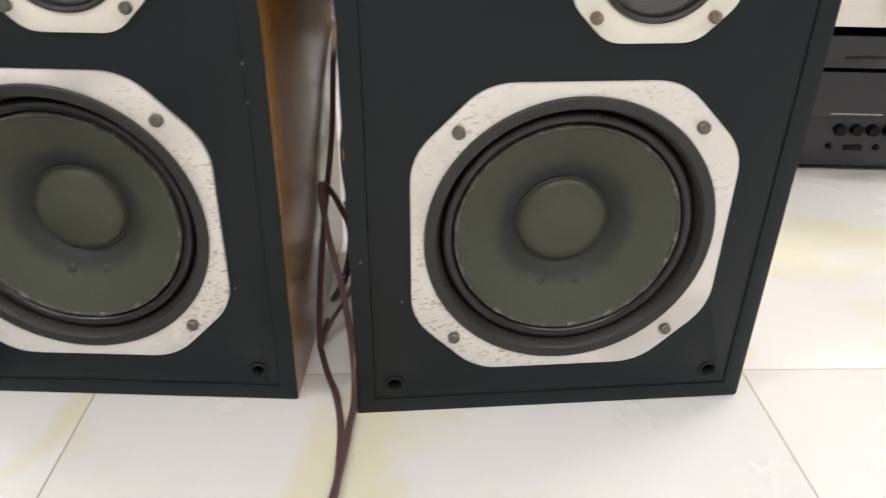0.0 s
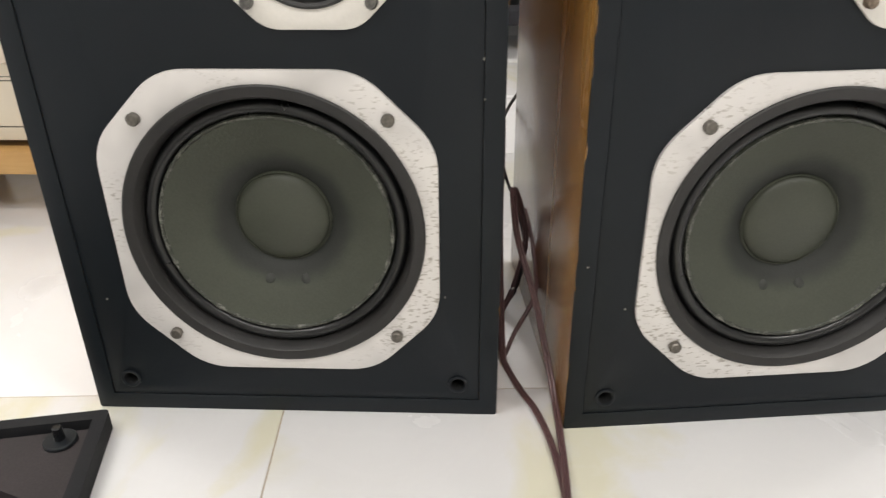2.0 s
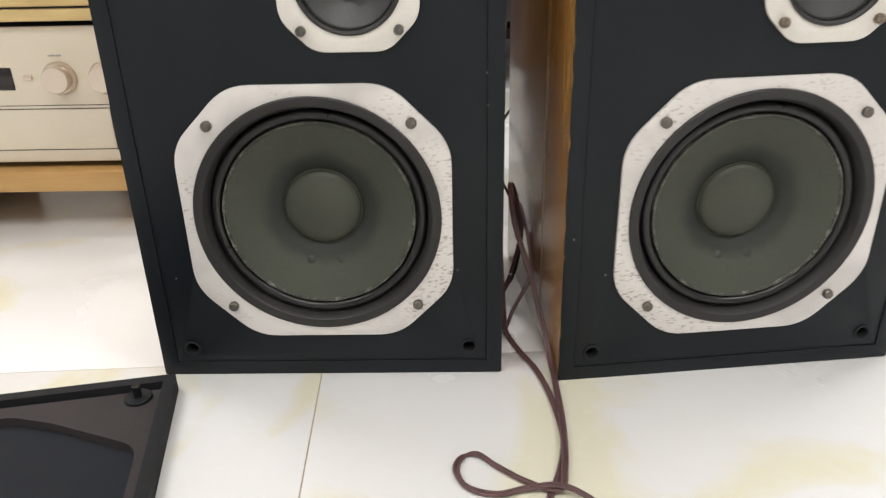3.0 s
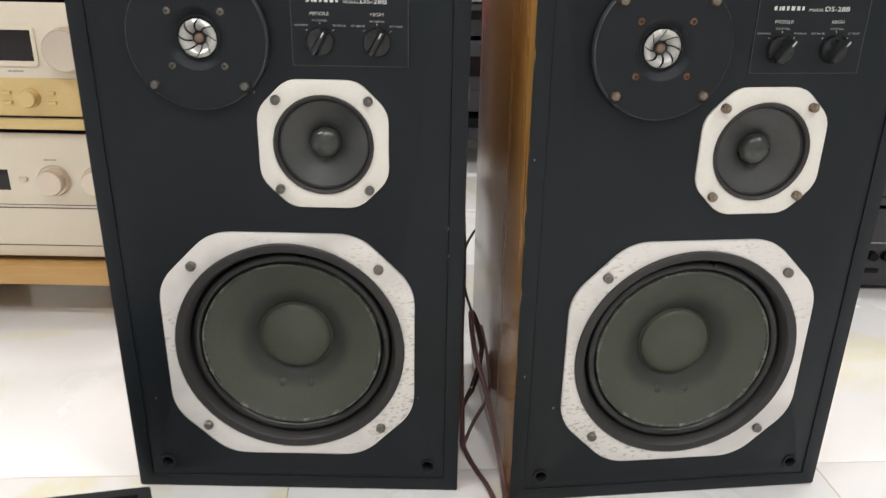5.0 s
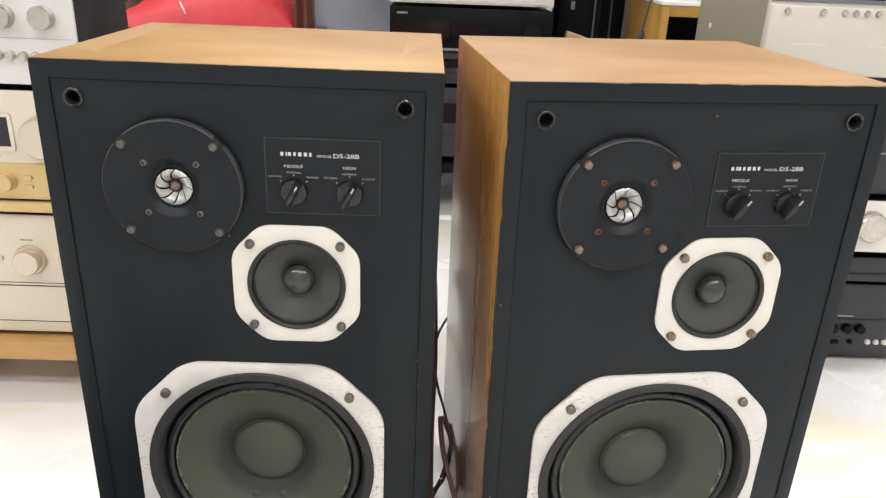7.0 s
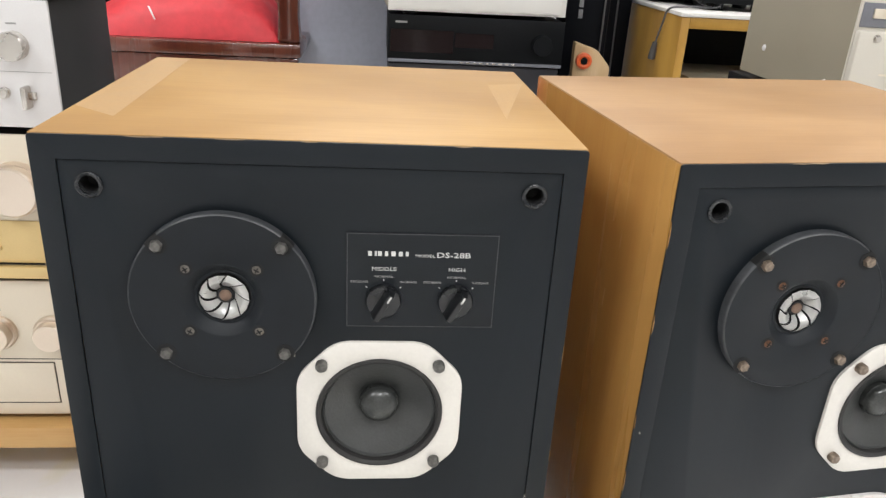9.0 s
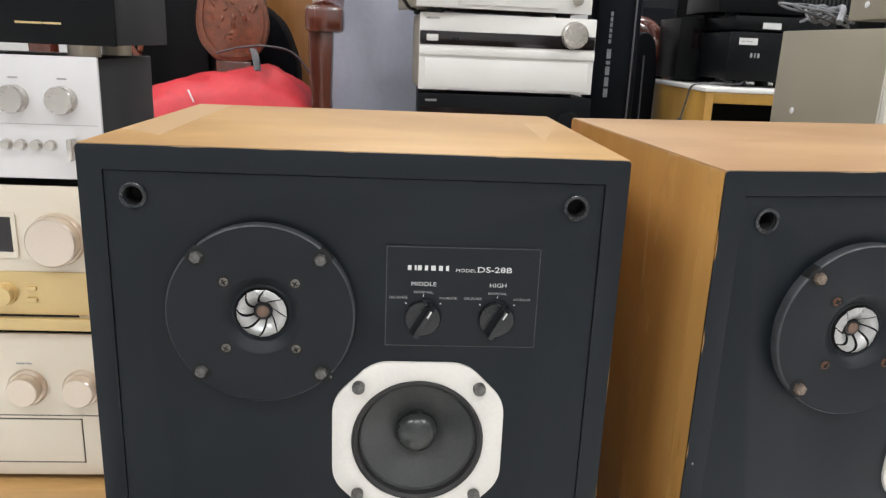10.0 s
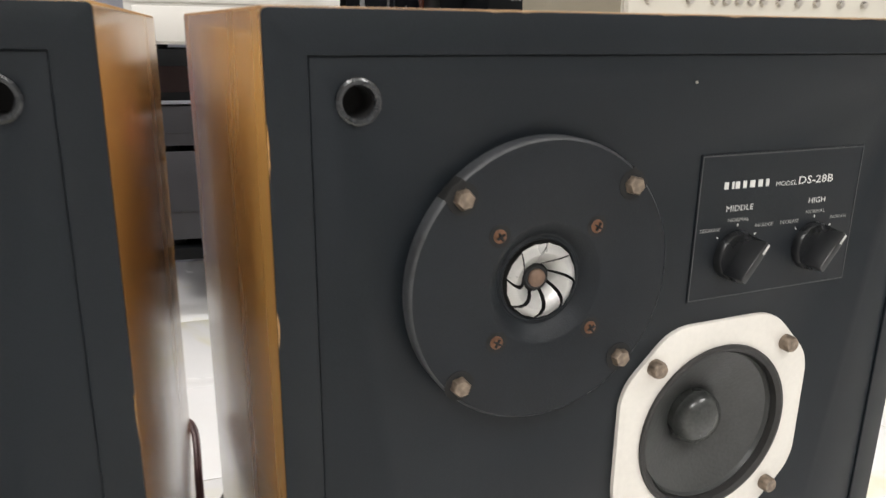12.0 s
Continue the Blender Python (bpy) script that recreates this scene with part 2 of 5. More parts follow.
GLUE = material("old_glue", (0.20, 0.20, 0.175), 0.45, dark=(0.030, 0.033, 0.025), scale=70, fine=420, bump=0.9, spread=(0.50, 0.66))
MID_CONE = material("charcoal_paper_cone", (0.046, 0.048, 0.047), 0.36, scale=30, fine=500, bump=0.4, mix=0.4)
GLOSS_CAP = material("black_gloss_cap", (0.010, 0.011, 0.0125), 0.28, scale=40, mix=0.3)
PLASTIC = material("black_plastic", (0.0092, 0.0120, 0.0155), 0.46, scale=40, fine=1200, bump=0.3, mix=0.3, spec=0.25)
SOCKET = material("glossy_black_plastic", (0.014, 0.016, 0.019), 0.24, scale=60, mix=0.3)
MID_DOME = material("dusty_black_dome", (0.044, 0.047, 0.045), 0.24, scale=60, fine=500, mix=0.45)
# lighter than the flange: light caught by the tweeter's edge, put into the colour
RIM_GREY = material("lit_black_rim", (0.052, 0.055, 0.060), 0.42, scale=60, mix=0.45)
STEEL_BOLT = material("grey_steel_bolt", (0.165, 0.160, 0.150), 0.42, 0.6, scale=160, mix=0.5)
EDGE_GREY = material("worn_black_plastic", (0.062, 0.065, 0.070), 0.45, scale=60, mix=0.35)
DARK_HOLE = material("dark_hole", (0.006, 0.006, 0.006), 0.8, scale=40)
BRONZE = material("tarnished_bolt", (0.30, 0.235, 0.18), 0.42, 0.65, scale=160, mix=0.55)
RUST = material("rusty_screw", (0.18, 0.088, 0.050), 0.5, 0.6, scale=160, mix=0.5)
DULL_STEEL = material("dull_steel", (0.18, 0.165, 0.145), 0.4, 0.75, scale=160, mix=0.4)
PETAL = material("bright_aluminium_blade", (0.80, 0.79, 0.77), 0.30, 0.45, scale=80, mix=0.1)
COPPER = material("dull_copper_cap", (0.19, 0.12, 0.085), 0.5, 0.2, scale=80, mix=0.3)
PRINT = material("pale_print", (0.62, 0.62, 0.60), 0.6, scale=90, mix=0.15)
FAINT_PRINT = material("grey_print", (0.34, 0.34, 0.33), 0.6, scale=90, mix=0.15)
CABLE = material("brown_violet_cable", (0.135, 0.074, 0.076), 0.35, scale=60, mix=0.35)
CABLE_BLACK = material("black_cable", (0.012, 0.011, 0.012), 0.4, scale=60, mix=0.35)
CORD_GREY = material("grey_cord", (0.22, 0.225, 0.24), 0.5, scale=60, mix=0.3)
GRILLE_BOARD = material("dark_hardboard", (0.036, 0.028, 0.030), 0.75, scale=18, fine=500, bump=0.4, mix=0.45)
CLOTH = material("black_grille_cloth", (0.007, 0.0095, 0.016), 0.9, scale=30, fine=1500, bump=0.6, mix=0.35)
FELT = material("black_felt_rim", (0.005, 0.0056, 0.008), 0.8, scale=30, fine=700, bump=0.5, mix=0.4)
CREAM = material("champagne_panel", (0.70, 0.635, 0.52), 0.42, 0.25, scale=12, fine=500, mix=0.06)
GOLD = material("gold_panel", (0.66, 0.50, 0.24), 0.4, 0.45, scale=12, fine=500, mix=0.08)
SILVER = material("silver_panel", (0.70, 0.69, 0.69), 0.42, 0.3, scale=12, fine=500, mix=0.06)
IVORY = material("aged_ivory_panel", (0.60, 0.57, 0.50), 0.45, 0.1, scale=12, fine=500, mix=0.06)
WHITE_PANEL = material("ivory_panel", (0.74, 0.72, 0.68), 0.45, 0.1, scale=12, fine=500, mix=0.05)
KNOB = material("spun_aluminium", (0.58, 0.55, 0.51), 0.27, 0.95, scale=20, mix=0.04, rough_var=0.03)
KNOB_CREAM = material("spun_champagne", (0.66, 0.57, 0.48), 0.3, 0.85, scale=20, mix=0.04, rough_var=0.03)
BEIGE = material("beige_steel_case", (0.29, 0.26, 0.195), 0.5, 0.0, scale=10, fine=700, bump=0.2, mix=0.1)
BLACK_CASE = material("black_steel_case", (0.0045, 0.0052, 0.0062), 0.45, scale=10, fine=700, bump=0.2, mix=0.3, spec=0.14)
GREY_CASE = material("dark_grey_case", (0.026, 0.0265, 0.028), 0.55, scale=10, fine=700, bump=0.2, mix=0.3, spec=0.3)
SLATE_FACE = material("slate_black_face", (0.034, 0.034, 0.040), 0.4, 0.2, scale=10, fine=700, mix=0.25)
WINDOW_GLASS = material("smoked_window", (0.012, 0.008, 0.010), 0.12, scale=20, mix=0.4)
GREY_STRIP = material("grey_blue_strip", (0.17, 0.175, 0.20), 0.35, scale=20, mix=0.12)
PINE = wood("pale_pine_board", (0.62, 0.40, 0.16), (0.50, 0.29, 0.10), "x", 0.5)
YELLOW_WOOD = wood("yellow_laminate", (0.53, 0.31, 0.062), (0.42, 0.235, 0.044), "z", 0.45)
WHITE_LAMINATE = material("white_laminate", (0.78, 0.76, 0.72), 0.4, scale=10, mix=0.08)
ROSEWOOD = wood("red_rosewood", (0.135, 0.031, 0.014), (0.065, 0.014, 0.008), "z", 0.25, coat=0.8, lacquer=0.07)
ROSEWOOD_CARVED = material("carved_rosewood", (0.25, 0.075, 0.033), 0.38, scale=40, mix=0.6, coat=0.4)
RED_CLOTH = material("red_nylon", (0.62, 0.035, 0.045), 0.55, scale=9, fine=45, bump=0.9, mix=0.22)
STRAP = material("grey_strap", (0.10, 0.10, 0.105), 0.6, scale=200, mix=0.3)
GREY_BLUE = material("grey_blue_paint", (0.44, 0.46, 0.54), 0.6, scale=5, fine=60, mix=0.14)
WALL = material("cream_wall_paint", (0.66, 0.65, 0.63), 0.8, scale=3, fine=80, mix=0.1, bump=0.2)
CEIL = material("white_ceiling_paint", (0.8, 0.8, 0.78), 0.8, scale=3, mix=0.05)
BAG = material("black_nylon_bag", (0.0032, 0.004, 0.0066), 0.65, scale=40, fine=900, bump=0.6, mix=0.4, spec=0.12)
ORANGE = material("orange_plastic", (0.65, 0.10, 0.02), 0.4, scale=30, mix=0.2)
PALE_WOOD = wood("pale_plywood", (0.62, 0.47, 0.29), (0.52, 0.37, 0.2), "z", 0.6, coat=0.0)
DRUM_BODY = wood("orange_drum_wood", (0.52, 0.24, 0.075), (0.42, 0.18, 0.05), "y", 0.4)
DRUM_BAND = wood("cream_drum_band", (0.74, 0.60, 0.42), (0.66, 0.51, 0.34), "y", 0.5, coat=0.0)
BARE_WOOD = material("bare_worn_wood", (0.36, 0.25, 0.15), 0.7, scale=60, mix=0.35)
TAPE = material("clear_tape_residue", (0.445, 0.280, 0.130), 0.42, scale=40, mix=0.14)
# veneer tone for a faint glare painted on the top panel
GLARE_TONE = material("faint_glare_tone", (0.395, 0.234, 0.080), 0.48, dark=(0.345, 0.196, 0.061), scale=25)
CHIP = material("pale_chip", (0.30, 0.28, 0.24), 0.7, scale=90, mix=0.2)
GLOW = bpy.data.materials.new("lamp_diffuser")
GLOW.use_nodes = True
GLOW.node_tree.nodes["Principled BSDF"].inputs["Emission Color"].default_value = (1, 0.98, 0.95, 1)
GLOW.node_tree.nodes["Principled BSDF"].inputs["Emission Strength"].default_value = 6.0

# ---------------------------------------------------------------- building helpers


def mesh_of(bm, name, mat, smooth=35):
    bmesh.ops.recalc_face_normals(bm, faces=bm.faces)
    me = bpy.data.meshes.new(name)
    for f in bm.faces:
        f.smooth = True
    for e in bm.edges:
        e.smooth = len(e.link_faces) == 2 and e.calc_face_angle(4) < radians(smooth)
    bm.to_mesh(me)
    bm.free()
    if mat:
        me.materials.append(mat)
    return me


def part(name, bm, mat, parent=None, label="", at=None):
    ob = new(name, mesh_of(bm, name, mat))
    ob.parent = parent
    if at is not None:
        ob.matrix_basis = at
    return tagged(ob, label)


def thing(name, label, category, at, group="", kind=""):
    ob = new(name)
    ob.empty_display_size = 0.05
    ob.matrix_basis = at
    return tagged(ob, label, category, group, kind)


def box(x0, x1, y0, y1, z0, z1, bevel=0.0, bm=None):
    bm = bm or bmesh.new()
    r = bmesh.ops.create_cube(bm, size=1, matrix=Matrix.Translation(((x0 + x1) / 2, (y0 + y1) / 2, (z0 + z1) / 2))
                              @ Matrix.Diagonal((x1 - x0, y1 - y0, z1 - z0, 1)))
    if bevel:
        edges = list({e for v in r["verts"] for e in v.link_edges})
        bmesh.ops.bevel(bm, geom=edges, offset=bevel, segments=2, profile=0.5, affect="EDGES")
    return bm


def lathe(profile, n=48, cx=0.0, cz=0.0, bm=None):
    """Turns (radius, y) pairs about the axis along y."""
    bm = bm or bmesh.new()
    rings = []
    for r, y in profile:
        if r < 1e-6:
            rings.append([bm.verts.new((cx, y, cz))])
        else:
            rings.append([bm.verts.new((cx + r * math.cos(2 * math.pi * k / n), y, cz + r * math.sin(2 * math.pi * k / n))) for k in range(n)])
    for a, b in zip(rings, rings[1:]):
        for k in range(n):
            q = [a[k % len(a)], a[(k + 1) % len(a)], b[(k + 1) % len(b)], b[k % len(b)]]
            q = list(dict.fromkeys(q))
            if len(q) > 2:
                bm.faces.new(q)
    return bm


def circle(r, n=48, cx=0.0, cz=0.0):
    return [(cx + r * math.cos(2 * math.pi * k / n), cz + r * math.sin(2 * math.pi * k / n)) for k in range(n)]


def rect(x0, x1, z0, z1):
    return [(x0, z0), (x1, z0), (x1, z1), (x0, z1)]


def rounded(points, radius, n=5):
    """A polygon with its corners rounded."""
    out = []
    for i, p in enumerate(points):
        p, a, b = Vector(p), Vector(points[i - 1]), Vector(points[(i + 1) % len(points)])
        u, v = (a - p), (b - p)
        ru, rv = min(radius, u.length * 0.45), min(radius, v.length * 0.45)
        s, e = p + u.normalized() * ru, p + v.normalized() * rv
        for k in range(n + 1):
            t = k / n
            out.append(tuple(s * (1 - t) ** 2 + p * 2 * t * (1 - t) + e * t * t))
    return out


def plate(outline, holes, y0, y1, bm=None, bevel=0.0):
    """A plate in the xz plane from y0 to y1, with holes through it."""
    b = bmesh.new()
    edges = []
    for loop in (outline, *holes):
        vs = [b.verts.new((x, y0, z)) for x, z in loop]
        edges += [b.edges.new((vs[i - 1], vs[i])) for i in range(len(vs))]
    faces = [f for f in bmesh.ops.triangle_fill(b, edges=edges, use_beauty=True, use_dissolve=False)["geom"] if isinstance(f, bmesh.types.BMFace)]
    r = bmesh.ops.extrude_face_region(b, geom=faces)
    moved = [v for v in r["geom"] if isinstance(v, bmesh.types.BMVert)]
    bmesh.ops.translate(b, verts=moved, vec=(0, y1 - y0, 0))
    if bevel:
        bmesh.ops.recalc_face_normals(b, faces=b.faces)
        es = [e for e in b.edges if len(e.link_faces) == 2 and e.calc_face_angle(0) > 1.2 and abs(e.verts[0].co.y - y0) < 1e-6 and abs(e.verts[1].co.y - y0) < 1e-6]
        bmesh.ops.bevel(b, geom=es, offset=bevel, segments=2, profile=0.5, affect="EDGES")
    if bm is None:
        return b
    me = bpy.data.meshes.new("tmp")
    b.to_mesh(me)
    b.free()
    bm.from_mesh(me)
    bpy.data.meshes.remove(me)
    return bm


def smooth_path(points, steps=8):
    """Catmull-Rom through the points."""
    ps = [Vector(p) for p in points]
    ps = [ps[0] * 2 - ps[1], *ps, ps[-1] * 2 - ps[-2]]
    out = []
    for i in range(1, len(ps) - 2):
        for k in range(steps):
            t = k / steps
            a, b, c, d = ps[i - 1:i + 3]
            out.append(0.5 * ((2 * b) + (c - a) * t + (2 * a - 5 * b + 4 * c - d) * t * t + (3 * b - 3 * c + d - a) * t ** 3))
    return out + [ps[-2]]


def tube(points, r, n=8, bm=None, steps=8, flat=1.0):
    """A cord along the points; flat under 1 makes it a strap. r may be one radius or one for each end."""
    bm = bm or bmesh.new()
    ps = smooth_path(points, steps)
    r0, r1 = r if isinstance(r, tuple) else (r, r)
    rings, up = [], Vector((0, 0, 1))
    for i, p in enumerate(ps):
        d = (ps[min(i + 1, len(ps) - 1)] - ps[max(i - 1, 0)]).normalized()
        side = d.cross(up if abs(d.z) < 0.95 else Vector((1, 0, 0))).normalized()
        nrm = side.cross(d).normalized()
        q = r0 + (r1 - r0) * i / (len(ps) - 1)
        rings.append([bm.verts.new(p + side * q * math.cos(2 * math.pi * k / n) + nrm * q * flat * math.sin(2 * math.pi * k / n)) for k in range(n)])
    for a, b in zip(rings, rings[1:]):
        for k in range(n):
            bm.faces.new((a[k], a[(k + 1) % n], b[(k + 1) % n], b[k]))
    bm.faces.new(rings[0])
    bm.faces.new(rings[-1])
    return bm


def text_mesh(body, size, align="CENTER", bold=0.0):
    cu = bpy.data.curves.new("text", "FONT")
    cu.body, cu.size, cu.align_x, cu.align_y, cu.offset, cu.extrude = body, size, align, "CENTER", bold, 0.0
    cu.resolution_u = 2
    ob = new("text", cu)
    me = bpy.data.meshes.new_from_object(ob)
    bpy.data.objects.remove(ob)
    bpy.data.curves.remove(cu)
    return me


def lettering(name, body, size, x, y, z, mat, parent, wide=1.0, bold=0.0):
    me = text_mesh(body, size, bold=bold)
    me.materials.append(mat)
    ob = new(name, me)
    ob.parent = parent
    ob.matrix_basis = pose(x, y, z, 90) @ Matrix.Diagonal((wide, 1, 1, 1))
    return ob


def hexbolt(r, h, n=6):
    return lathe([(r, 0.002), (r, -h * 0.75), (r * 0.82, -h), (0, -h)], n)


def screw(r):
    """A cross-head screw, its slots pressed in."""
    bm = lathe([(r, 0.001), (r, -0.0006), (r * 0.7, -0.0012), (0, -0.0014)], 14)
    return bm

# ---------------------------------------------------------------- the room
RX0, RX1, RY0, RY1 = -3.4, 3.8, -3.2, 3.4
floor = tagged(new("floor", mesh_of(box(RX0, RX1, RY0, RY1, -0.06, -0.0008), "floor", GROUT)), "glossy white marble-look tiles with soft yellow veins", "floor", kind="structure")
tagged(new("ceiling", mesh_of(box(RX0 - 0.12, RX1 + 0.12, RY0 - 0.12, RY1 + 0.12, CEILING, CEILING + 0.1), "ceiling", CEIL)), "plain white painted ceiling of the shop", "ceiling", kind="structure")
for wname, b in (("wall_north", (RX0, RX1, RY1, RY1 + 0.12)), ("wall_south", (RX0, RX1, RY0 - 0.12, RY0)),
                 ("wall_west", (RX0 - 0.12, RX0, RY0 - 0.12, RY1 + 0.12)), ("wall_east", (RX1, RX1 + 0.12, RY0 - 0.12, RY1 + 0.12))):
    tagged(new(wname, mesh_of(box(*b, -0.06, CEILING), wname, WALL)), "plain cream painted wall of the shop", "wall", kind="structure")


def ceiling_light(x, y):
    t = thing("ceiling_light", "long white tube light fixed to the ceiling", "ceiling light", pose(x, y, CEILING), "ceiling lights")
    part("housing", box(-0.62, 0.62, -0.09, 0.09, -0.05, 0, 0.006), CEIL, t)
    part("diffuser", box(-0.6, 0.6, -0.075, 0.075, -0.062, -0.051, 0.004), GLOW, t)
    lamp = bpy.data.lights.new("tube_light", "AREA")
    lamp.shape, lamp.size, lamp.size_y, lamp.energy, lamp.color = "RECTANGLE", 1.2, 0.15, LAMP_WATTS, (1.0, 0.99, 0.985)
    ob = new("tube_light", lamp)
    ob.matrix_basis = pose(x, y, CEILING - 0.07)


for x, y in LAMPS:
    ceiling_light(x, y)

# ---------------------------------------------------------------- loudspeakers
SW, SD, SH = 0.40, 0.338, 0.673
IN_X, IN_Z0, IN_Z1 = 0.1825, 0.0175, 0.6555
WOOFER, MID, TWEETER = (0.0005, 0.199), (0.0492, 0.4427), (-0.0718, 0.5495)
SOCKETS = [(-0.162, 0.036), (0.162, 0.036), (-0.162, 0.637), (0.162, 0.637)]


def octagon(h, flat, radius):
    return rounded([(-flat, -h), (flat, -h), (h, -flat), (h, flat), (flat, h), (-flat, h), (-h, flat), (-h, -flat)], radius, 6)


def shifted(loop, c):
    return [(x + c[0], z + c[1]) for x, z in loop]


def woofer_driver(sp, alu):
    cx, cz = WOOFER
    at = pose(cx, 0, cz)
    w = part("woofer", plate(octagon(0.1448, 0.082, 0.024), [circle(0.1312, 72)], -0.0035, 0.003, bevel=0.0008), alu, sp, "worn bare aluminium woofer frame, scratched and pitted", at)
    part("gasket", lathe([(0.1334, -0.0030), (0.1332, -0.0050), (0.1320, -0.0058), (0.1236, -0.0050), (0.1220, -0.0034), (0.1196, 0.0045), (0.1180, 0.0100)], 72), GASKET, w, "dull brown-black foam gasket")
    roll = [(0.1200, 0.0085), (0.1186, 0.0092)]
    roll += [(0.1120 + 0.0060 * math.cos(math.pi * k / 10), 0.0098 - 0.0068 * math.sin(math.pi * k / 10)) for k in range(11)]
    roll += [(0.1056, 0.0112), (0.1036, 0.0094)]
    part("surround", lathe(roll, 72), RUBBER, w, "black rubber roll surround")
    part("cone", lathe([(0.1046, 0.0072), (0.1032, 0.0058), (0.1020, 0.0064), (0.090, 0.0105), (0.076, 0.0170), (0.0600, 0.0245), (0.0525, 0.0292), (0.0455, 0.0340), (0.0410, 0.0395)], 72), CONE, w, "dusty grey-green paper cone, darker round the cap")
    rim = bmesh.new()
    n = 150
    rng = random.Random(5)
    loops = []
    for k in range(n):
        a = 2 * math.pi * k / n
        q = 0.0006 * rng.random()
        loops.append([rim.verts.new((r * math.cos(a), y, r * math.sin(a))) for r, y in ((0.1052 + q, 0.0080), (0.1042 + q, 0.0052 - q), (0.1028 - q, 0.0056 - q), (0.1014 - 2 * q, 0.0078))])
    for k in range(n):
        for j in range(3):
            rim.faces.new((loops[k][j], loops[k - 1][j], loops[k - 1][j + 1], loops[k][j + 1]))
    part("glue_line", rim, GLUE, w, "uneven grey bead of old glue")
    dome = [(0.0450, 0.0345), (0.0446, 0.0329), (0.0437, 0.0326)] + [(0.0430 * math.cos(a), 0.0338 - 0.0105 * math.sin(a)) for a in [math.pi / 2 * k / 9 for k in range(10)]]
    part("dust_cap", lathe(dome, 56), CAP, w, "round dusty dust cap")
    for sx in (-0.0175, 0.0175):
        lead = lathe([(0.0056, 0.003), (0.0050, -0.0004), (0.0030, -0.0012), (0, -0.0014)], 12)
        part("lead_terminal", lead, DAMPED, w, "", pose(sx, 0.0236, -0.0600, -28))
    for sx in (-1, 1):
        for sz in (-1, 1):
            part("bolt", hexbolt(0.0056, 0.0055, 16), DULL_STEEL, w, "", pose(sx * 0.1045, -0.0035, sz * 0.1045, 0, 20 * sx))
    return w


def midrange_driver(sp, bolt_mat):
    cx, cz = MID
    m = part("midrange", plate(octagon(0.0682, 0.0365, 0.013), [circle(0.0518, 48)], -0.0028, 0.003, bevel=0.0007), CREAM_ALU, sp, "pale aluminium midrange frame", pose(cx, 0, cz))
    part("ring", lathe([(0.0530, -0.0026), (0.0526, -0.0042), (0.0508, -0.0046), (0.0484, -0.0030), (0.0474, 0.003)], 56), GASKET, m, "thin dark brown ring")
    part("cone", lathe([(0.0476, 0.001), (0.0466, 0.0005), (0.0455, 0.003), (0.035, 0.0085), (0.024, 0.0135), (0.016, 0.0175)], 56), MID_CONE, m, "charcoal paper cone")
    dome = [(0.0172, 0.017), (0.0170, 0.012)] + [(0.0166 * math.cos(a), 0.0115 - 0.0105 * math.sin(a)) for a in [math.pi / 2 * k / 9 for k in range(10)]]
    part("dust_cap", lathe(dome, 40), MID_DOME, m, "shiny black dome")
    for sx in (-1, 1):
        for sz in (-1, 1):
            part("bolt", hexbolt(0.0050, 0.0062, 16), bolt_mat, m, "", pose(sx * 0.0475, -0.0028, sz * 0.0475, 0, 15))
    return m


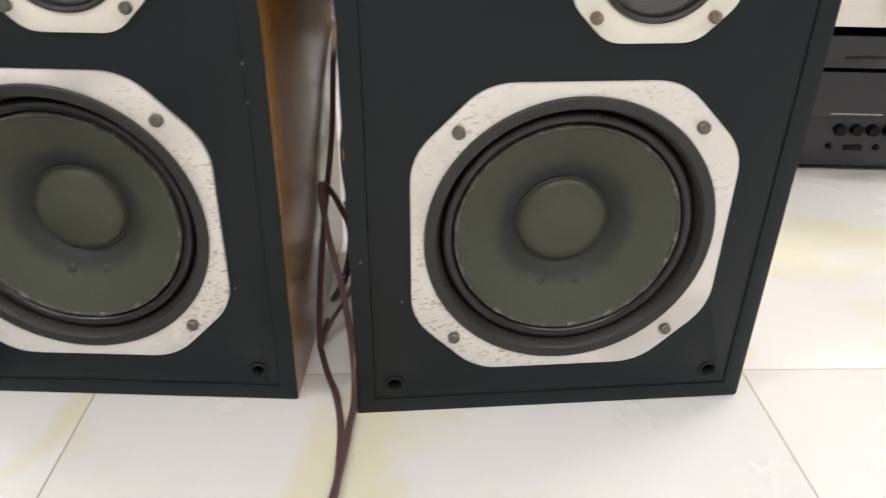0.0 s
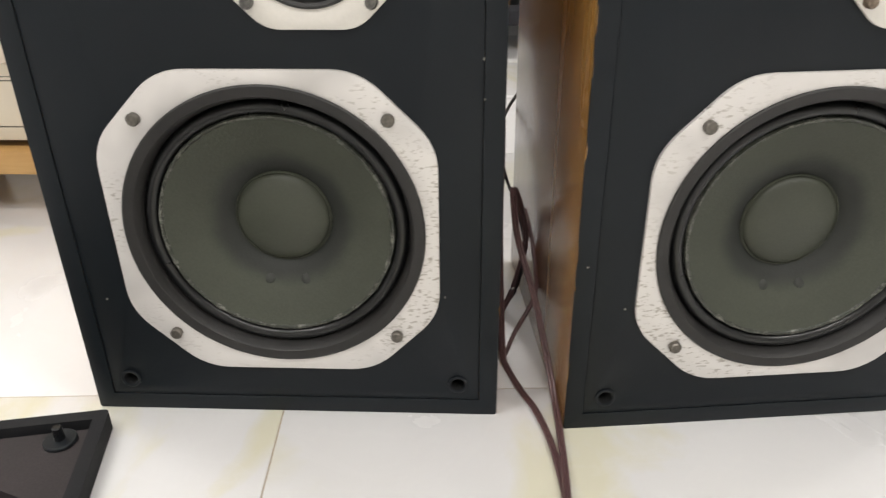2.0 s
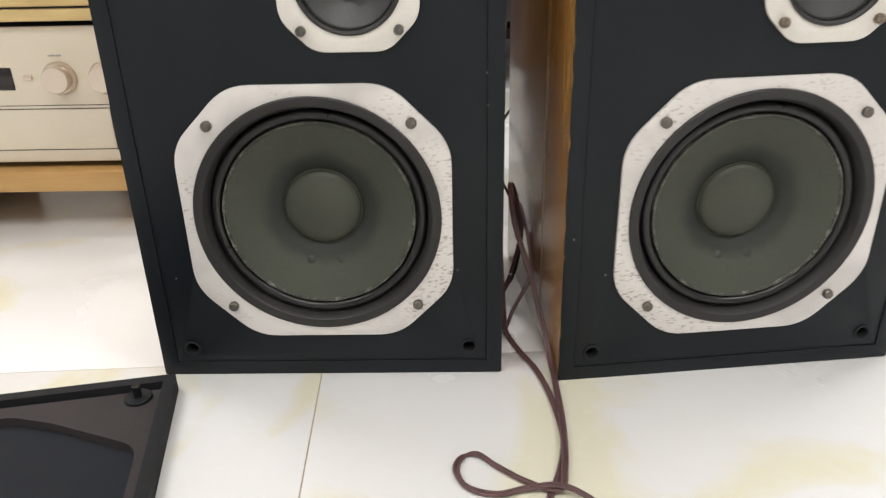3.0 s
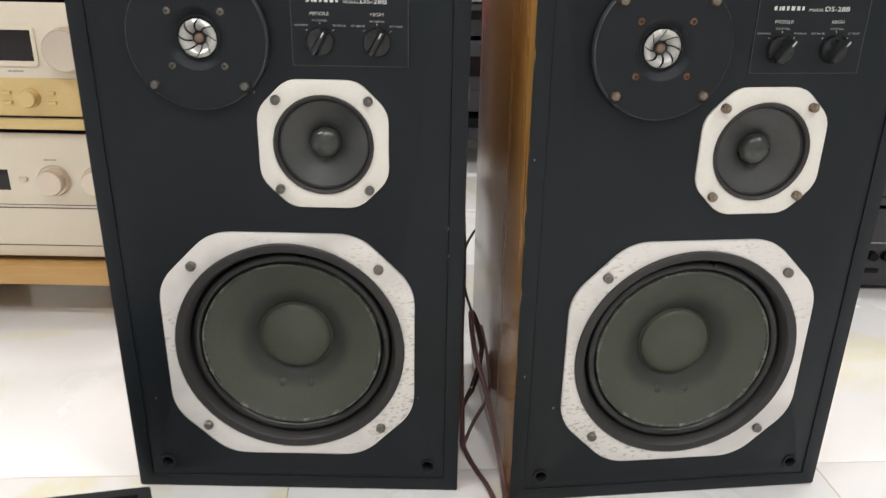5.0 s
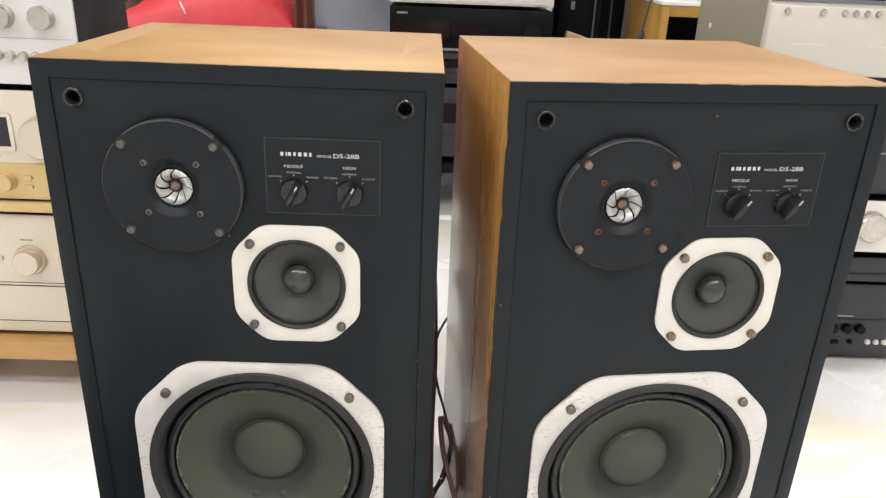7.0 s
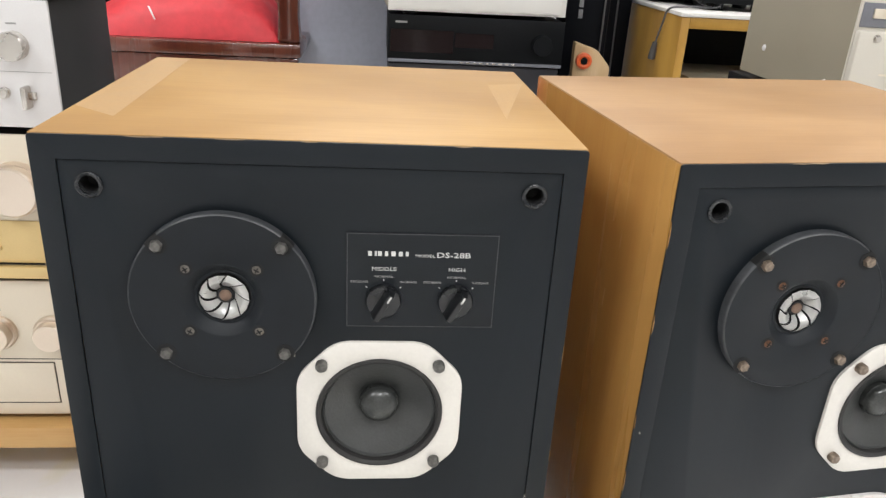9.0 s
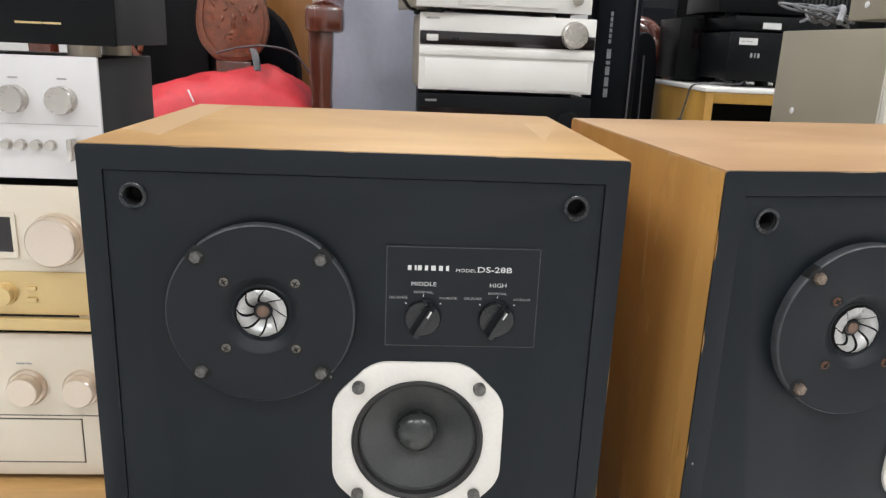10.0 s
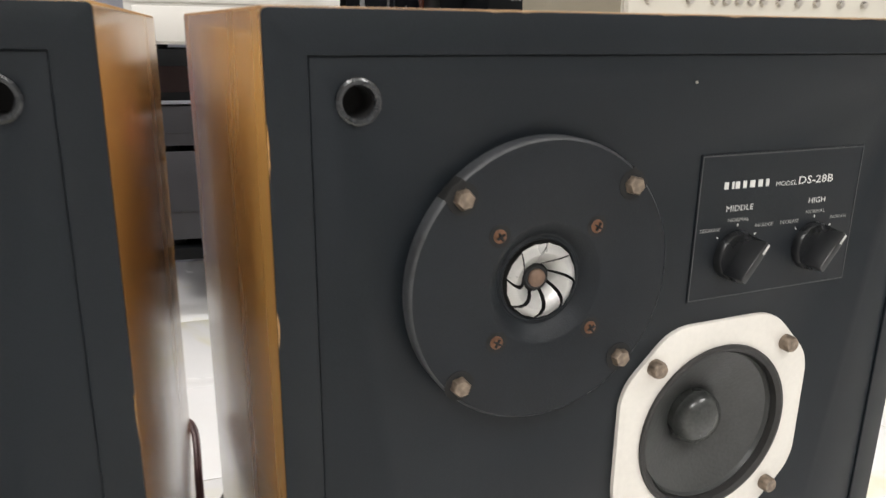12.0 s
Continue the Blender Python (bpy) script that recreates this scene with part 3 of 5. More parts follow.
def tweeter_driver(sp, bolt_mat, screw_mat, screw_label, shift):
    cx, cz = TWEETER[0] + shift, TWEETER[1]
    disc = lathe([(0.0698, 0.001), (0.0698, -0.0070), (0.0692, -0.0085), (0.0315, -0.0086), (0.0300, -0.0080), (0.0232, -0.0012), (0.0205, -0.0008), (0.0203, 0.010)], 96)
    t = part("tweeter", disc, PLASTIC, sp, "black round tweeter flange", pose(cx, 0, cz))
    part("rim", lathe([(0.0704, 0.001), (0.0705, -0.0068), (0.0698, -0.0081), (0.0690, -0.0087)], 96), RIM_GREY, t, "black rim, greyed for the light on its edge")
    part("collar", lathe([(0.0224, -0.0010), (0.0216, -0.0016), (0.0206, -0.0016), (0.0200, -0.0008), (0.0198, 0.010), (0.0, 0.0102)], 56), PLASTIC, t, "black plastic collar")
    part("throat", lathe([(0.0199, -0.0004), (0.0195, 0.0), (0.0193, 0.006), (0, 0.0045)], 48), DARK_HOLE, t)
    for k in range(8):
        b = bmesh.new()
        a0 = 2 * math.pi * k / 8 + 0.25
        rows = []
        for i in range(6):
            u = i / 5
            r = 0.0072 + 0.0118 * u
            spread = 0.29 + 0.075 * u
            mid = a0 + 0.52 * (1 - u)
            y = 0.0030 - 0.0080 * math.sin(u * math.pi * 0.72)
            rows.append([b.verts.new((r * math.cos(mid + s * spread), y + 0.0005 * s, r * math.sin(mid + s * spread))) for s in (-1, 0, 1)])
        for p, q in zip(rows, rows[1:]):
            for j in range(2):
                b.faces.new((p[j], p[j + 1], q[j + 1], q[j]))
        bmesh.ops.solidify(b, geom=list(b.faces), thickness=0.0005)
        part("blade", b, PETAL, t, "bright aluminium diffuser blade")
    part("hub", lathe([(0.0078, 0.004), (0.0076, 0.0005), (0.0060, -0.0012), (0, -0.0016)], 28), GREY_CASE, t, "", pose(0, 0.003, 0))
    part("cap", lathe([(0.0048, 0.0), (0.0046, -0.0022), (0.0036, -0.0030), (0, -0.0033)], 24), COPPER, t, "dull copper-coloured cap", pose(0, 0.003, 0))
    for sx in (-1, 1):
        for sz in (-1, 1):
            part("recess", lathe([(0.0055, -0.0080), (0.0055, -0.0088), (0, -0.0088)], 18), DARK_HOLE, t, "", pose(sx * 0.0262, 0, sz * 0.0262))
            s = part("screw", screw(0.0034), screw_mat, t, screw_label, pose(sx * 0.0262, -0.0084, sz * 0.0262, 0, 30 * sx * sz))
            part("slot", box(-0.0022, 0.0022, -0.0022, -0.0013, -0.0004, 0.0004, bm=box(-0.0004, 0.0004, -0.0022, -0.0013, -0.0022, 0.0022)), DARK_HOLE, s)
            part("recess", lathe([(0.0076, -0.0080), (0.0076, -0.0088), (0.0070, -0.0089), (0, -0.0088)], 20), DARK_HOLE, t, "", pose(sx * 0.0452, 0, sz * 0.0452))
            part("bolt", hexbolt(0.0049, 0.0055), bolt_mat, t, "tarnished hex bolt", pose(sx * 0.0452, -0.0076, sz * 0.0452, 0, 12 * sx))
    for sx in (-1, 1):
        part("notch", box(-0.0062, 0.0062, -0.0090, -0.0005, 0.0640, 0.0707, 0.0004), DARK_HOLE, t, "", pose(0, 0, 0, 0, 45 * sx))
    return t


def control_panel(sp, turn):
    x0, x1, z0, z1 = 0.0208, 0.1386, 0.5240, 0.6050
    p = part("control_panel", plate(rect(x0, x1, z0, z1), [], -0.0008, 0.002), PLASTIC, sp, "small black panel with pale printed legends and two knobs")
    b = 0.0005
    part("outline", plate(rect(x0 + 0.0006, x1 - 0.0006, z0 + 0.0006, z1 - 0.0006), [rect(x0 + 0.0006 + b, x1 - 0.0006 - b, z0 + 0.0006 + b, z1 - 0.0006 - b)], -0.0011, -0.0006), EDGE_GREY, p)
    bx = 0.0375
    for wdt in (0.0044, 0.0015, 0.0046, 0.0040, 0.0050, 0.0046, 0.0038):
        part("printed_block", box(bx, bx + wdt - 0.0016 * (wdt > 0.002), -0.0012, -0.0009, 0.5860, 0.5898), PRINT, p)
        bx += wdt + 0.0008
    y = -0.0011
    lettering("legend", "MODEL", 0.0036, 0.0815, y, 0.5864, PRINT, p, 1.3)
    lettering("legend", "DS-28B", 0.0062, 0.1035, y, 0.5872, PRINT, p, 1.4, 0.00006)
    for kx, word in ((0.0500, "MIDDLE"), (0.1068, "HIGH")):
        lettering("legend", word, 0.0046, kx, y, 0.5750, PRINT, p, 1.2)
        lettering("legend", "NORMAL", 0.0029, kx, y, 0.5685, FAINT_PRINT, p, 1.25)
        lettering("legend", "DECREASE", 0.0027, kx - 0.0190, y, 0.5640, FAINT_PRINT, p, 1.1)
        lettering("legend", "INCREASE", 0.0027, kx + 0.0190, y, 0.5640, FAINT_PRINT, p, 1.1)
        ticks = bmesh.new()
        for a in (-50, 0, 50):
            box(-0.0003, 0.0003, -0.0012, -0.0009, 0.0165, 0.0180, bm=ticks)
            bmesh.ops.rotate(ticks, verts=ticks.verts[-8:], cent=(0, 0, 0), matrix=Matrix.Rotation(radians(a), 3, "Y"))
        part("tick_marks", ticks, PRINT, p, "", pose(kx, 0, 0.5484))
        k = part("knob", lathe([(0.0140, -0.0008), (0.0139, -0.0042), (0.0130, -0.0056), (0, -0.0060)], 40), GLOSS_CAP, p, "round black tone knob", pose(kx, 0, 0.5484, 0, turn))
        blade = box(-0.0042, 0.0042, -0.0175, -0.0050, -0.0132, 0.0132)
        for v in blade.verts:
            if v.co.y < -0.01:
                v.co.x *= 0.50
                v.co.z *= 0.93
        bmesh.ops.bevel(blade, geom=list(blade.edges), offset=0.0007, segments=2, profile=0.5, affect="EDGES")
        part("grip", blade, GLOSS_CAP, k, "raised black finger grip")
        part("pointer", box(-0.0006, 0.0006, -0.0178, -0.0172, 0.0060, 0.0118), PRINT, k, "white pointer line")
    return p


def loudspeaker(label, at, turn, alu, top, bolt_mat, screw_mat, screw_label, shift=0.0):
    sp = thing("loudspeaker", label, "speaker", at, "pair of loudspeakers")
    hx = SW / 2
    shell = plate(rounded(rect(-hx, hx, 0, SH), 0.0015, 2), [rect(-hx + 0.0165, hx - 0.0165, 0.0165, SH - 0.0165)], 0.0008, SD)
    part("cabinet", shell, VENEER, sp, "orange-brown teak veneer case, worn at the edges")
    part("top_panel", box(-hx + 0.0005, hx - 0.0005, 0.001, SD - 0.001, SH - 0.002, SH + 0.0012, 0.0006), top, sp, "teak veneer top with a paler strip")
    part("back_panel", box(-hx + 0.0167, hx - 0.0167, SD - 0.02, SD - 0.004, 0.0167, SH - 0.0167), BACKBOARD, sp)
    part("front_edge", plate(rounded(rect(-hx, hx, 0.0003, SH + 0.0006), 0.003, 3), [rect(-IN_X, IN_X, IN_Z0, IN_Z1)], -0.0012, 0.0006, bevel=0.0004), BAFFLE, sp, "black vinyl front border")
    g = 0.0003
    holes = [circle(0.1250, 64, *WOOFER), circle(0.0495, 48, *MID), circle(0.045, 48, *TWEETER)] + [circle(0.0078, 24, *c) for c in SOCKETS]
    part("baffle", plate(rect(-IN_X + g, IN_X - g, IN_Z0 + g, IN_Z1 - g), holes, 0.0, 0.018, bevel=0.0004), BAFFLE, sp, "matt black front baffle with small chips")
    woofer_driver(sp, alu)
    midrange_driver(sp, bolt_mat)
    tweeter_driver(sp, bolt_mat, screw_mat, screw_label, shift)
    control_panel(sp, turn)
    for x, z in SOCKETS:
        s = part("grille_socket", lathe([(0.0100, 0.0004), (0.0098, -0.0012), (0.0088, -0.0018), (0.0071, -0.0012), (0.0065, 0.0030)], 28), SOCKET if z > 0.3 else PLASTIC, sp, "black plastic socket for a grille peg", pose(x, 0, z))
        part("bore", lathe([(0.0069, 0.0000), (0.0066, 0.0020), (0.0064, 0.016), (0, 0.0162)], 24), DARK_HOLE, s)
    return sp


SPEAKER_A = loudspeaker("teak-cased three-way loudspeaker without grille, standing squarely on tiles", pose(0, 0, 0), 29, ALU_A, VENEER_TOP, STEEL_BOLT, DULL_STEEL, "small dark cross-head screw")
SPEAKER_B = loudspeaker("teak-cased three-way loudspeaker without grille, turned slightly on tiles", pose(0.4632, 0.004, 0, 0.5, -0.33, 6.4), 37, ALU_B, VENEER_TOP_B, BRONZE, RUST, "small rusty cross-head screw", -0.001)


def chip(sp, x, z, r):
    """A small pale nick in the black front."""
    r *= 0.75
    part("nick", lathe([(r, -0.0002), (r * 0.8, -0.0014), (0, -0.0015)], 7), CHIP, sp, "", pose(x, 0, z) @ Matrix.Diagonal((1, 1, 1.6, 1)))


for sp, spots in ((SPEAKER_A, [(0.183, 0.32, 0.0010), (-0.166, 0.128, 0.0009), (0.182, 0.352, 0.0011), (0.15, 0.135, 0.0008), (-0.02, 0.497, 0.001), (-0.105, 0.515, 0.0012)]),
                  (SPEAKER_B, [(-0.194, 0.438, 0.0012), (-0.153, 0.135, 0.0010), (0.012, 0.642, 0.0007), (-0.19, 0.18, 0.0011), (-0.043, 0.508, 0.0011)])):
    for x, z, r in spots:
        chip(sp, x, z, r)

# bare wood showing where the vinyl border has worn along its edges


def ragged(length, width, rng):
    """A thin strip along x with one straight and one ragged side."""
    n = max(4, int(length / 0.0025))
    top = [(length * (0.5 - k / n), width * rng.uniform(0.25, 1.0) * math.sin(math.pi * min(1.0, (k + 0.5) / n))) for k in range(n + 1)]
    return [(-length / 2, 0.0), (length / 2, 0.0)] + [(x, z + 0.0001) for x, z in top[1:-1]]


rng = random.Random(21)
for sp, n in ((SPEAKER_A, 4), (SPEAKER_B, 9)):
    for k in range(n):
        m = pose(rng.uniform(-0.18, 0.18), 0, SH + 0.0006, 0, 180)
        part("worn_edge", plate(ragged(rng.uniform(0.006, 0.035), rng.uniform(0.0003, 0.0007), rng), [], -0.0014, 0.0004), BARE_WOOD, sp, "", m)
for sp, side, n in ((SPEAKER_B, -1, 9), (SPEAKER_A, 1, 3)):
    for k in range(n):
        m = pose(side * SW / 2, 0, 0.06 + 0.58 * (k + rng.random()) / n, 0, -90 * side)
        part("worn_edge", plate(ragged(rng.uniform(0.005, 0.025), rng.uniform(0.0004, 0.0009), rng), [], -0.0014, 0.0004), VENEER, sp, "", m)

# the paler taped strip across one top panel
tape = plate(rounded([(-0.1985, 0.088), (-0.158, 0.054), (-0.163, SD - 0.004), (-0.1985, SD - 0.004)], 0.003, 2), [], 0, 0.00005)
# triangle of glare on the veneer, laid on as a thin paler sheet
patch = plate([(0.157, 0.248), (0.196, 0.262), (0.152, 0.092)], [], 0, 0.00005)
part("tape_strip", tape, TAPE, SPEAKER_A, "strip of clear tape residue", pose(0, 0, SH + 0.00125, 0) @ Matrix(((1, 0, 0, 0), (0, 0, 1, 0), (0, 1, 0, 0), (0, 0, 0, 1))))

part("glare_patch", patch, GLARE_TONE, SPEAKER_A, "", pose(0, 0, SH + 0.00125, 0) @ Matrix(((1, 0, 0, 0), (0, 0, 1, 0), (0, 1, 0, 0), (0, 0, 0, 1))))

# ---------------------------------------------------------------- loudspeaker grille lying on the floor
GRILLE = thing("speaker_grille", "black loudspeaker grille lying face down on the tiles", "speaker grille", pose(-0.175, -0.028, 0, 0, 0, 11.8))
LIE = Matrix(((1, 0, 0, 0), (0, 0, 1, 0), (0, -1, 0, 0.0), (0, 0, 0, 1)))
GW, GH = 0.362, 0.642


def lying(loop_outer, holes, z0, z1):
    """A plate drawn in plan (x, y), from z0 to z1."""
    b = plate(loop_outer, holes, z0, z1)
    for v in b.verts:
        v.co = Vector((v.co.x, v.co.z, v.co.y))
    return b


part("rim", lying(rounded(rect(-GW, 0, -GH, 0), 0.006), [rect(-GW + 0.013, -0.013, -GH + 0.013, -0.013)], 0.0, 0.020), FELT, GRILLE, "black cloth-wrapped rim")
hole = [(-0.338, -0.60), (-0.024, -0.60), (-0.024, -0.128), (-0.034, -0.112), (-0.120, -0.060), (-0.165, -0.040), (-0.197, -0.040), (-0.242, -0.060), (-0.328, -0.112), (-0.338, -0.128)]
part("board", lying(rect(-GW + 0.0135, -0.0135, -GH + 0.0135, -0.0205), [rounded(hole, 0.010)], 0.004, 0.0145), GRILLE_BOARD, GRILLE, "dark hardboard back with a large cut-out")
part("cloth", lying(rect(-GW + 0.004, -0.004, -GH + 0.004, -0.004), [], 0.0008, 0.0035), CLOTH, GRILLE, "thin black grille cloth")
for px, py in ((-0.037, -0.034), (-GW + 0.037, -0.034), (-0.037, -GH + 0.034), (-GW + 0.037, -GH + 0.034)):
    pg = part("peg", lathe([(0.0150, -0.0120), (0.0150, -0.0172), (0.0142, -0.0180), (0.0, -0.0180)], 32), PLASTIC, GRILLE, "round black plastic peg plate", pose(px, py, 0, -90))
    part("pin", lathe([(0.0046, -0.0175), (0.0044, -0.0310), (0.0036, -0.0320), (0, -0.0322)], 18), GLOSS_CAP, pg)

# ---------------------------------------------------------------- speaker cables in the gap
CORD = thing("speaker_cable", "thin brown twin speaker cable running out over the tiles", "cable", pose(0, 0, 0))
for off in (-0.0017, 0.0017):
    part("core", tube([(0.174 + off, 0.352, 0.280), (0.1870 + off, 0.354, 0.302), (0.1960 + off, 0.352, 0.308), (0.2040 + off, 0.338, 0.300), (0.2060 + off, 0.300, 0.27), (0.2080 + off, 0.25, 0.20), (0.2055 + off, 0.19, 0.13), (0.2060 + off, 0.13, 0.07), (0.2085 + off, 0.088, 0.014), (0.2135 + off, 0.072, 0.0032),
                       (0.226 + off, 0.035, 0.0032), (0.2385 + off, 0.005, 0.0032), (0.249 + off, -0.035, 0.0032), (0.2555 + off, -0.085, 0.0032), (0.257 + off, -0.13, 0.0032), (0.249 + off, -0.17, 0.0032),
                       (0.236 + off, -0.205, 0.0032), (0.215 + off, -0.26, 0.0032), (0.20 + off, -0.36, 0.0032)], 0.0019), CABLE, CORD)
CORD2 = thing("speaker_cable", "thin brown twin speaker cable looped on the tiles", "cable", pose(0, 0, 0))
for off in (-0.0017, 0.0017):
    part("core", tube([(0.2090 + off, 0.18, 0.004), (0.2240 + off, 0.19, 0.036), (0.2350 + off, 0.18, 0.100), (0.2270 + off, 0.155, 0.152), (0.2180 + off, 0.13, 0.186), (0.2155 + off, 0.118, 0.186), (0.2215 + off, 0.108, 0.141), (0.239 + off, 0.078, 0.088),
                       (0.2515 + off, 0.045, 0.040), (0.2590 + off, 0.000, 0.008), (0.2595 + off, -0.050, 0.0070), (0.259 + off, -0.090, 0.0070),
                       (0.257 + off, -0.130, 0.0070), (0.252 + off, -0.175, 0.0070), (0.243 + off, -0.205, 0.0070), (0.215, -0.190 + off, 0.0032), (0.187, -0.168 + off, 0.0032), (0.168, -0.150 + off, 0.0032),
                       (0.152 + off, -0.155, 0.0032), (0.147 + off, -0.175, 0.0032), (0.158, -0.197 + off, 0.0032), (0.185, -0.206 + off, 0.0032), (0.215, -0.200 + off, 0.0050), (0.250, -0.205 + off, 0.011), (0.29, -0.235 + off, 0.0034), (0.33, -0.30 + off, 0.0032)], 0.0019), CABLE, CORD2)
CORD3 = thing("speaker_cable", "thin brown cable crossing between the loudspeakers", "cable", pose(0, 0, 0))
part("core", tube([(0.2320, 0.175, 0.145), (0.2420, 0.155, 0.105), (0.2440, 0.125, 0.066), (0.2215, 0.100, 0.030), (0.2105, 0.088, 0.008), (0.2075, 0.10, 0.0035), (0.2085, 0.14, 0.003)], 0.0026), CABLE, CORD3)
CORD4 = thing("speaker_cable", "dark cable arching out behind a loudspeaker", "cable", pose(0, 0, 0))
part("core", tube([(0.262, 0.372, 0.206), (0.246, 0.374, 0.228), (0.230, 0.366, 0.220), (0.2130, 0.345, 0.196), (0.2085, 0.32, 0.168), (0.2140, 0.28, 0.142), (0.2280, 0.22, 0.120), (0.2350, 0.185, 0.085), (0.2260, 0.19, 0.030), (0.2120, 0.20, 0.004)], 0.0021), CABLE_BLACK, CORD4)

# ---------------------------------------------------------------- hi-fi units


def knob(parent, x, z, r, depth, mat, y=0.0, label="", skirt=0.0):
    prof = [(r, 0.001), (r, -depth * 0.9), (r * 0.94, -depth), (r * 0.55, -depth - 0.0003), (0, -depth - 0.0002)]
    k = part("knob", lathe(prof, 36), mat, parent, label, pose(x, y, z))
    if skirt:
        part("skirt", lathe([(r + skirt, 0.001), (r + skirt, -depth * 0.25), (r + skirt * 0.5, -depth * 0.4), (r * 0.9, -depth * 0.4)], 36), mat, k)
    return k


def button(parent, x0, x1, z0, z1, mat, y=0.0, depth=0.004):
    return part("button", box(x0, x1, y - depth, y + 0.001, z0, z1, min(0.0012, (z1 - z0) * 0.2)), mat, parent)


def unit(name, label, category, at, w, d, h, face, case, foot=0.012, group="", face_t=0.006, feet_mat=None):
    """A hi-fi component: steel case, front panel, four feet. Its origin is the middle of the front at the feet's base."""
    t = thing(name, label, category, at, group)
    part("case", box(-w / 2 + 0.002, w / 2 - 0.002, face_t, d, foot, foot + h - 0.002, 0.002), case, t)
    part("front_panel", box(-w / 2, w / 2, 0, face_t - 0.0005, foot - 0.001, foot + h, 0.0015), face, t)
    for sx in (-1, 1):
        for y in (0.05, d - 0.05):
            part("foot", lathe([(0.020, 0), (0.020, foot), (0, foot)], 20), feet_mat or PLASTIC, t, "", pose(sx * (w / 2 - 0.06), y, 0.0, 90) @ pose(0, 0, 0))
    return t


def bars(parent, name, x, z, widths, h, mat, y=-0.0004, gap=0.4):
    b = bmesh.new()
    for w in widths:
        box(x, x + w, y, y + 0.0005, z - h / 2, z + h / 2, bm=b)
        x += w + h * gap
    return part(name, b, mat, parent)


# ---- rack beside the first loudspeaker
LX = -0.582
shelf = thing("low_shelf", "low pale pine shelf board on short dark blocks", "shelf", pose(LX, 0.43, 0))
part("board", box(-0.30, 0.245, 0, 0.44, 0.076, 0.112, 0.002), PINE, shelf)
for sx in (-0.24, 0.17):
    part("support", box(sx - 0.02, sx + 0.02, 0.09, 0.40, 0, 0.0755, 0.002), BLACK_CASE, shelf)

amp = unit("amplifier", "champagne stereo amplifier with round knobs on a pine shelf", "amplifier", pose(LX, 0.45, 0.112), 0.45, 0.24, 0.219, CREAM, GREY_CASE)
part("flap", box(-0.215, 0.166, -0.0015, 0.0005, 0.033, 0.100, 0.001), CREAM, amp, "flush front flap")
part("flap_gap", plate(rect(-0.2165, 0.1675, 0.0315, 0.1015), [rect(-0.2155, 0.1665, 0.0325, 0.1005)], -0.0008, 0.0), DARK_HOLE, amp)
part("seam", box(-0.222, 0.222, -0.0006, 0.0004, 0.106, 0.107), GREY_CASE, amp)
for kx in (0.098, 0.173):
    knob(amp, kx, 0.151, 0.0215, 0.022, KNOB_CREAM, label="champagne round knob", skirt=0.005)
button(amp, 0.038, 0.052, 0.149, 0.156, KNOB_CREAM)
part("display", box(-0.10, 0.020, -0.001, 0.001, 0.132, 0.168, 0.001), WINDOW_GLASS, amp, "dark display window")
bars(amp, "legend_bars", 0.085, 0.186, (0.012, 0.008), 0.0025, FAINT_PRINT)

rec = unit("receiver", "champagne and gold receiver with a large volume knob", "receiver", pose(LX, 0.447, 0.343), 0.45, 0.24, 0.198, CREAM, GREY_CASE, 0.010)
part("gold_strip", box(-0.2245, 0.2245, -0.0025, 0.0, 0.030, 0.091, 0.001), GOLD, rec, "brushed gold lower panel")
part("gold_ledge", box(-0.2245, 0.2245, -0.010, 0.0, 0.009, 0.0265, 0.002), GOLD, rec, "projecting gold sill")
part("tray_gap", box(-0.2245, 0.178, -0.0012, 0.0, 0.0268, 0.0298), DARK_HOLE, rec)
knob(rec, 0.160, 0.137, 0.033, 0.026, KNOB_CREAM, label="large spun volume knob", skirt=0.003)
knob(rec, 0.086, 0.060, 0.0135, 0.016, GOLD, -0.0025, "small gold knob", 0.002)
for bx in (0.048, 0.120):
    for bz in (0.052, 0.068):
        button(rec, bx - 0.007, bx + 0.007, bz - 0.003, bz + 0.003, GOLD, -0.0025)
part("window_frame", plate(rounded(rect(-0.075, 0.108, 0.110, 0.172), 0.006), [rect(-0.069, 0.102, 0.118, 0.166)], -0.003, 0.001), CREAM, rec)
part("display", box(-0.069, 0.102, -0.001, 0.001, 0.118, 0.166), WINDOW_GLASS, rec, "dark display window")
bars(rec, "legend_bars", 0.055, 0.102, (0.006, 0.018), 0.003, FAINT_PRINT)

pre = unit("amplifier", "silver stereo amplifier with dark grey case and small knobs", "amplifier", pose(-0.578, 0.446, 0.551), 0.45, 0.215, 0.155, SILVER, GREY_CASE, 0.011)
for kx in (0.060, 0.120, 0.180):
    knob(pre, kx, 0.112, 0.0175, 0.018, KNOB, label="turned aluminium knob")
    bars(pre, "legend_bars", kx - 0.006, 0.138, (0.012,), 0.002, FAINT_PRINT)
for kx in (0.105, 0.123, 0.142, 0.160):
    knob(pre, kx, 0.054, 0.0062, 0.010, KNOB, skirt=0.001)
lever = part("lever", box(0.185, 0.192, -0.018, 0.0, 0.036, 0.064, 0.002), KNOB, pre, "small steel lever switch")
part("lever_base", box(0.179, 0.198, -0.003, 0.0, 0.046, 0.056, 0.001), KNOB, pre)
part("seam", box(-0.22, 0.22, -0.0005, 0.0005, 0.080, 0.0806), FAINT_PRINT, pre)

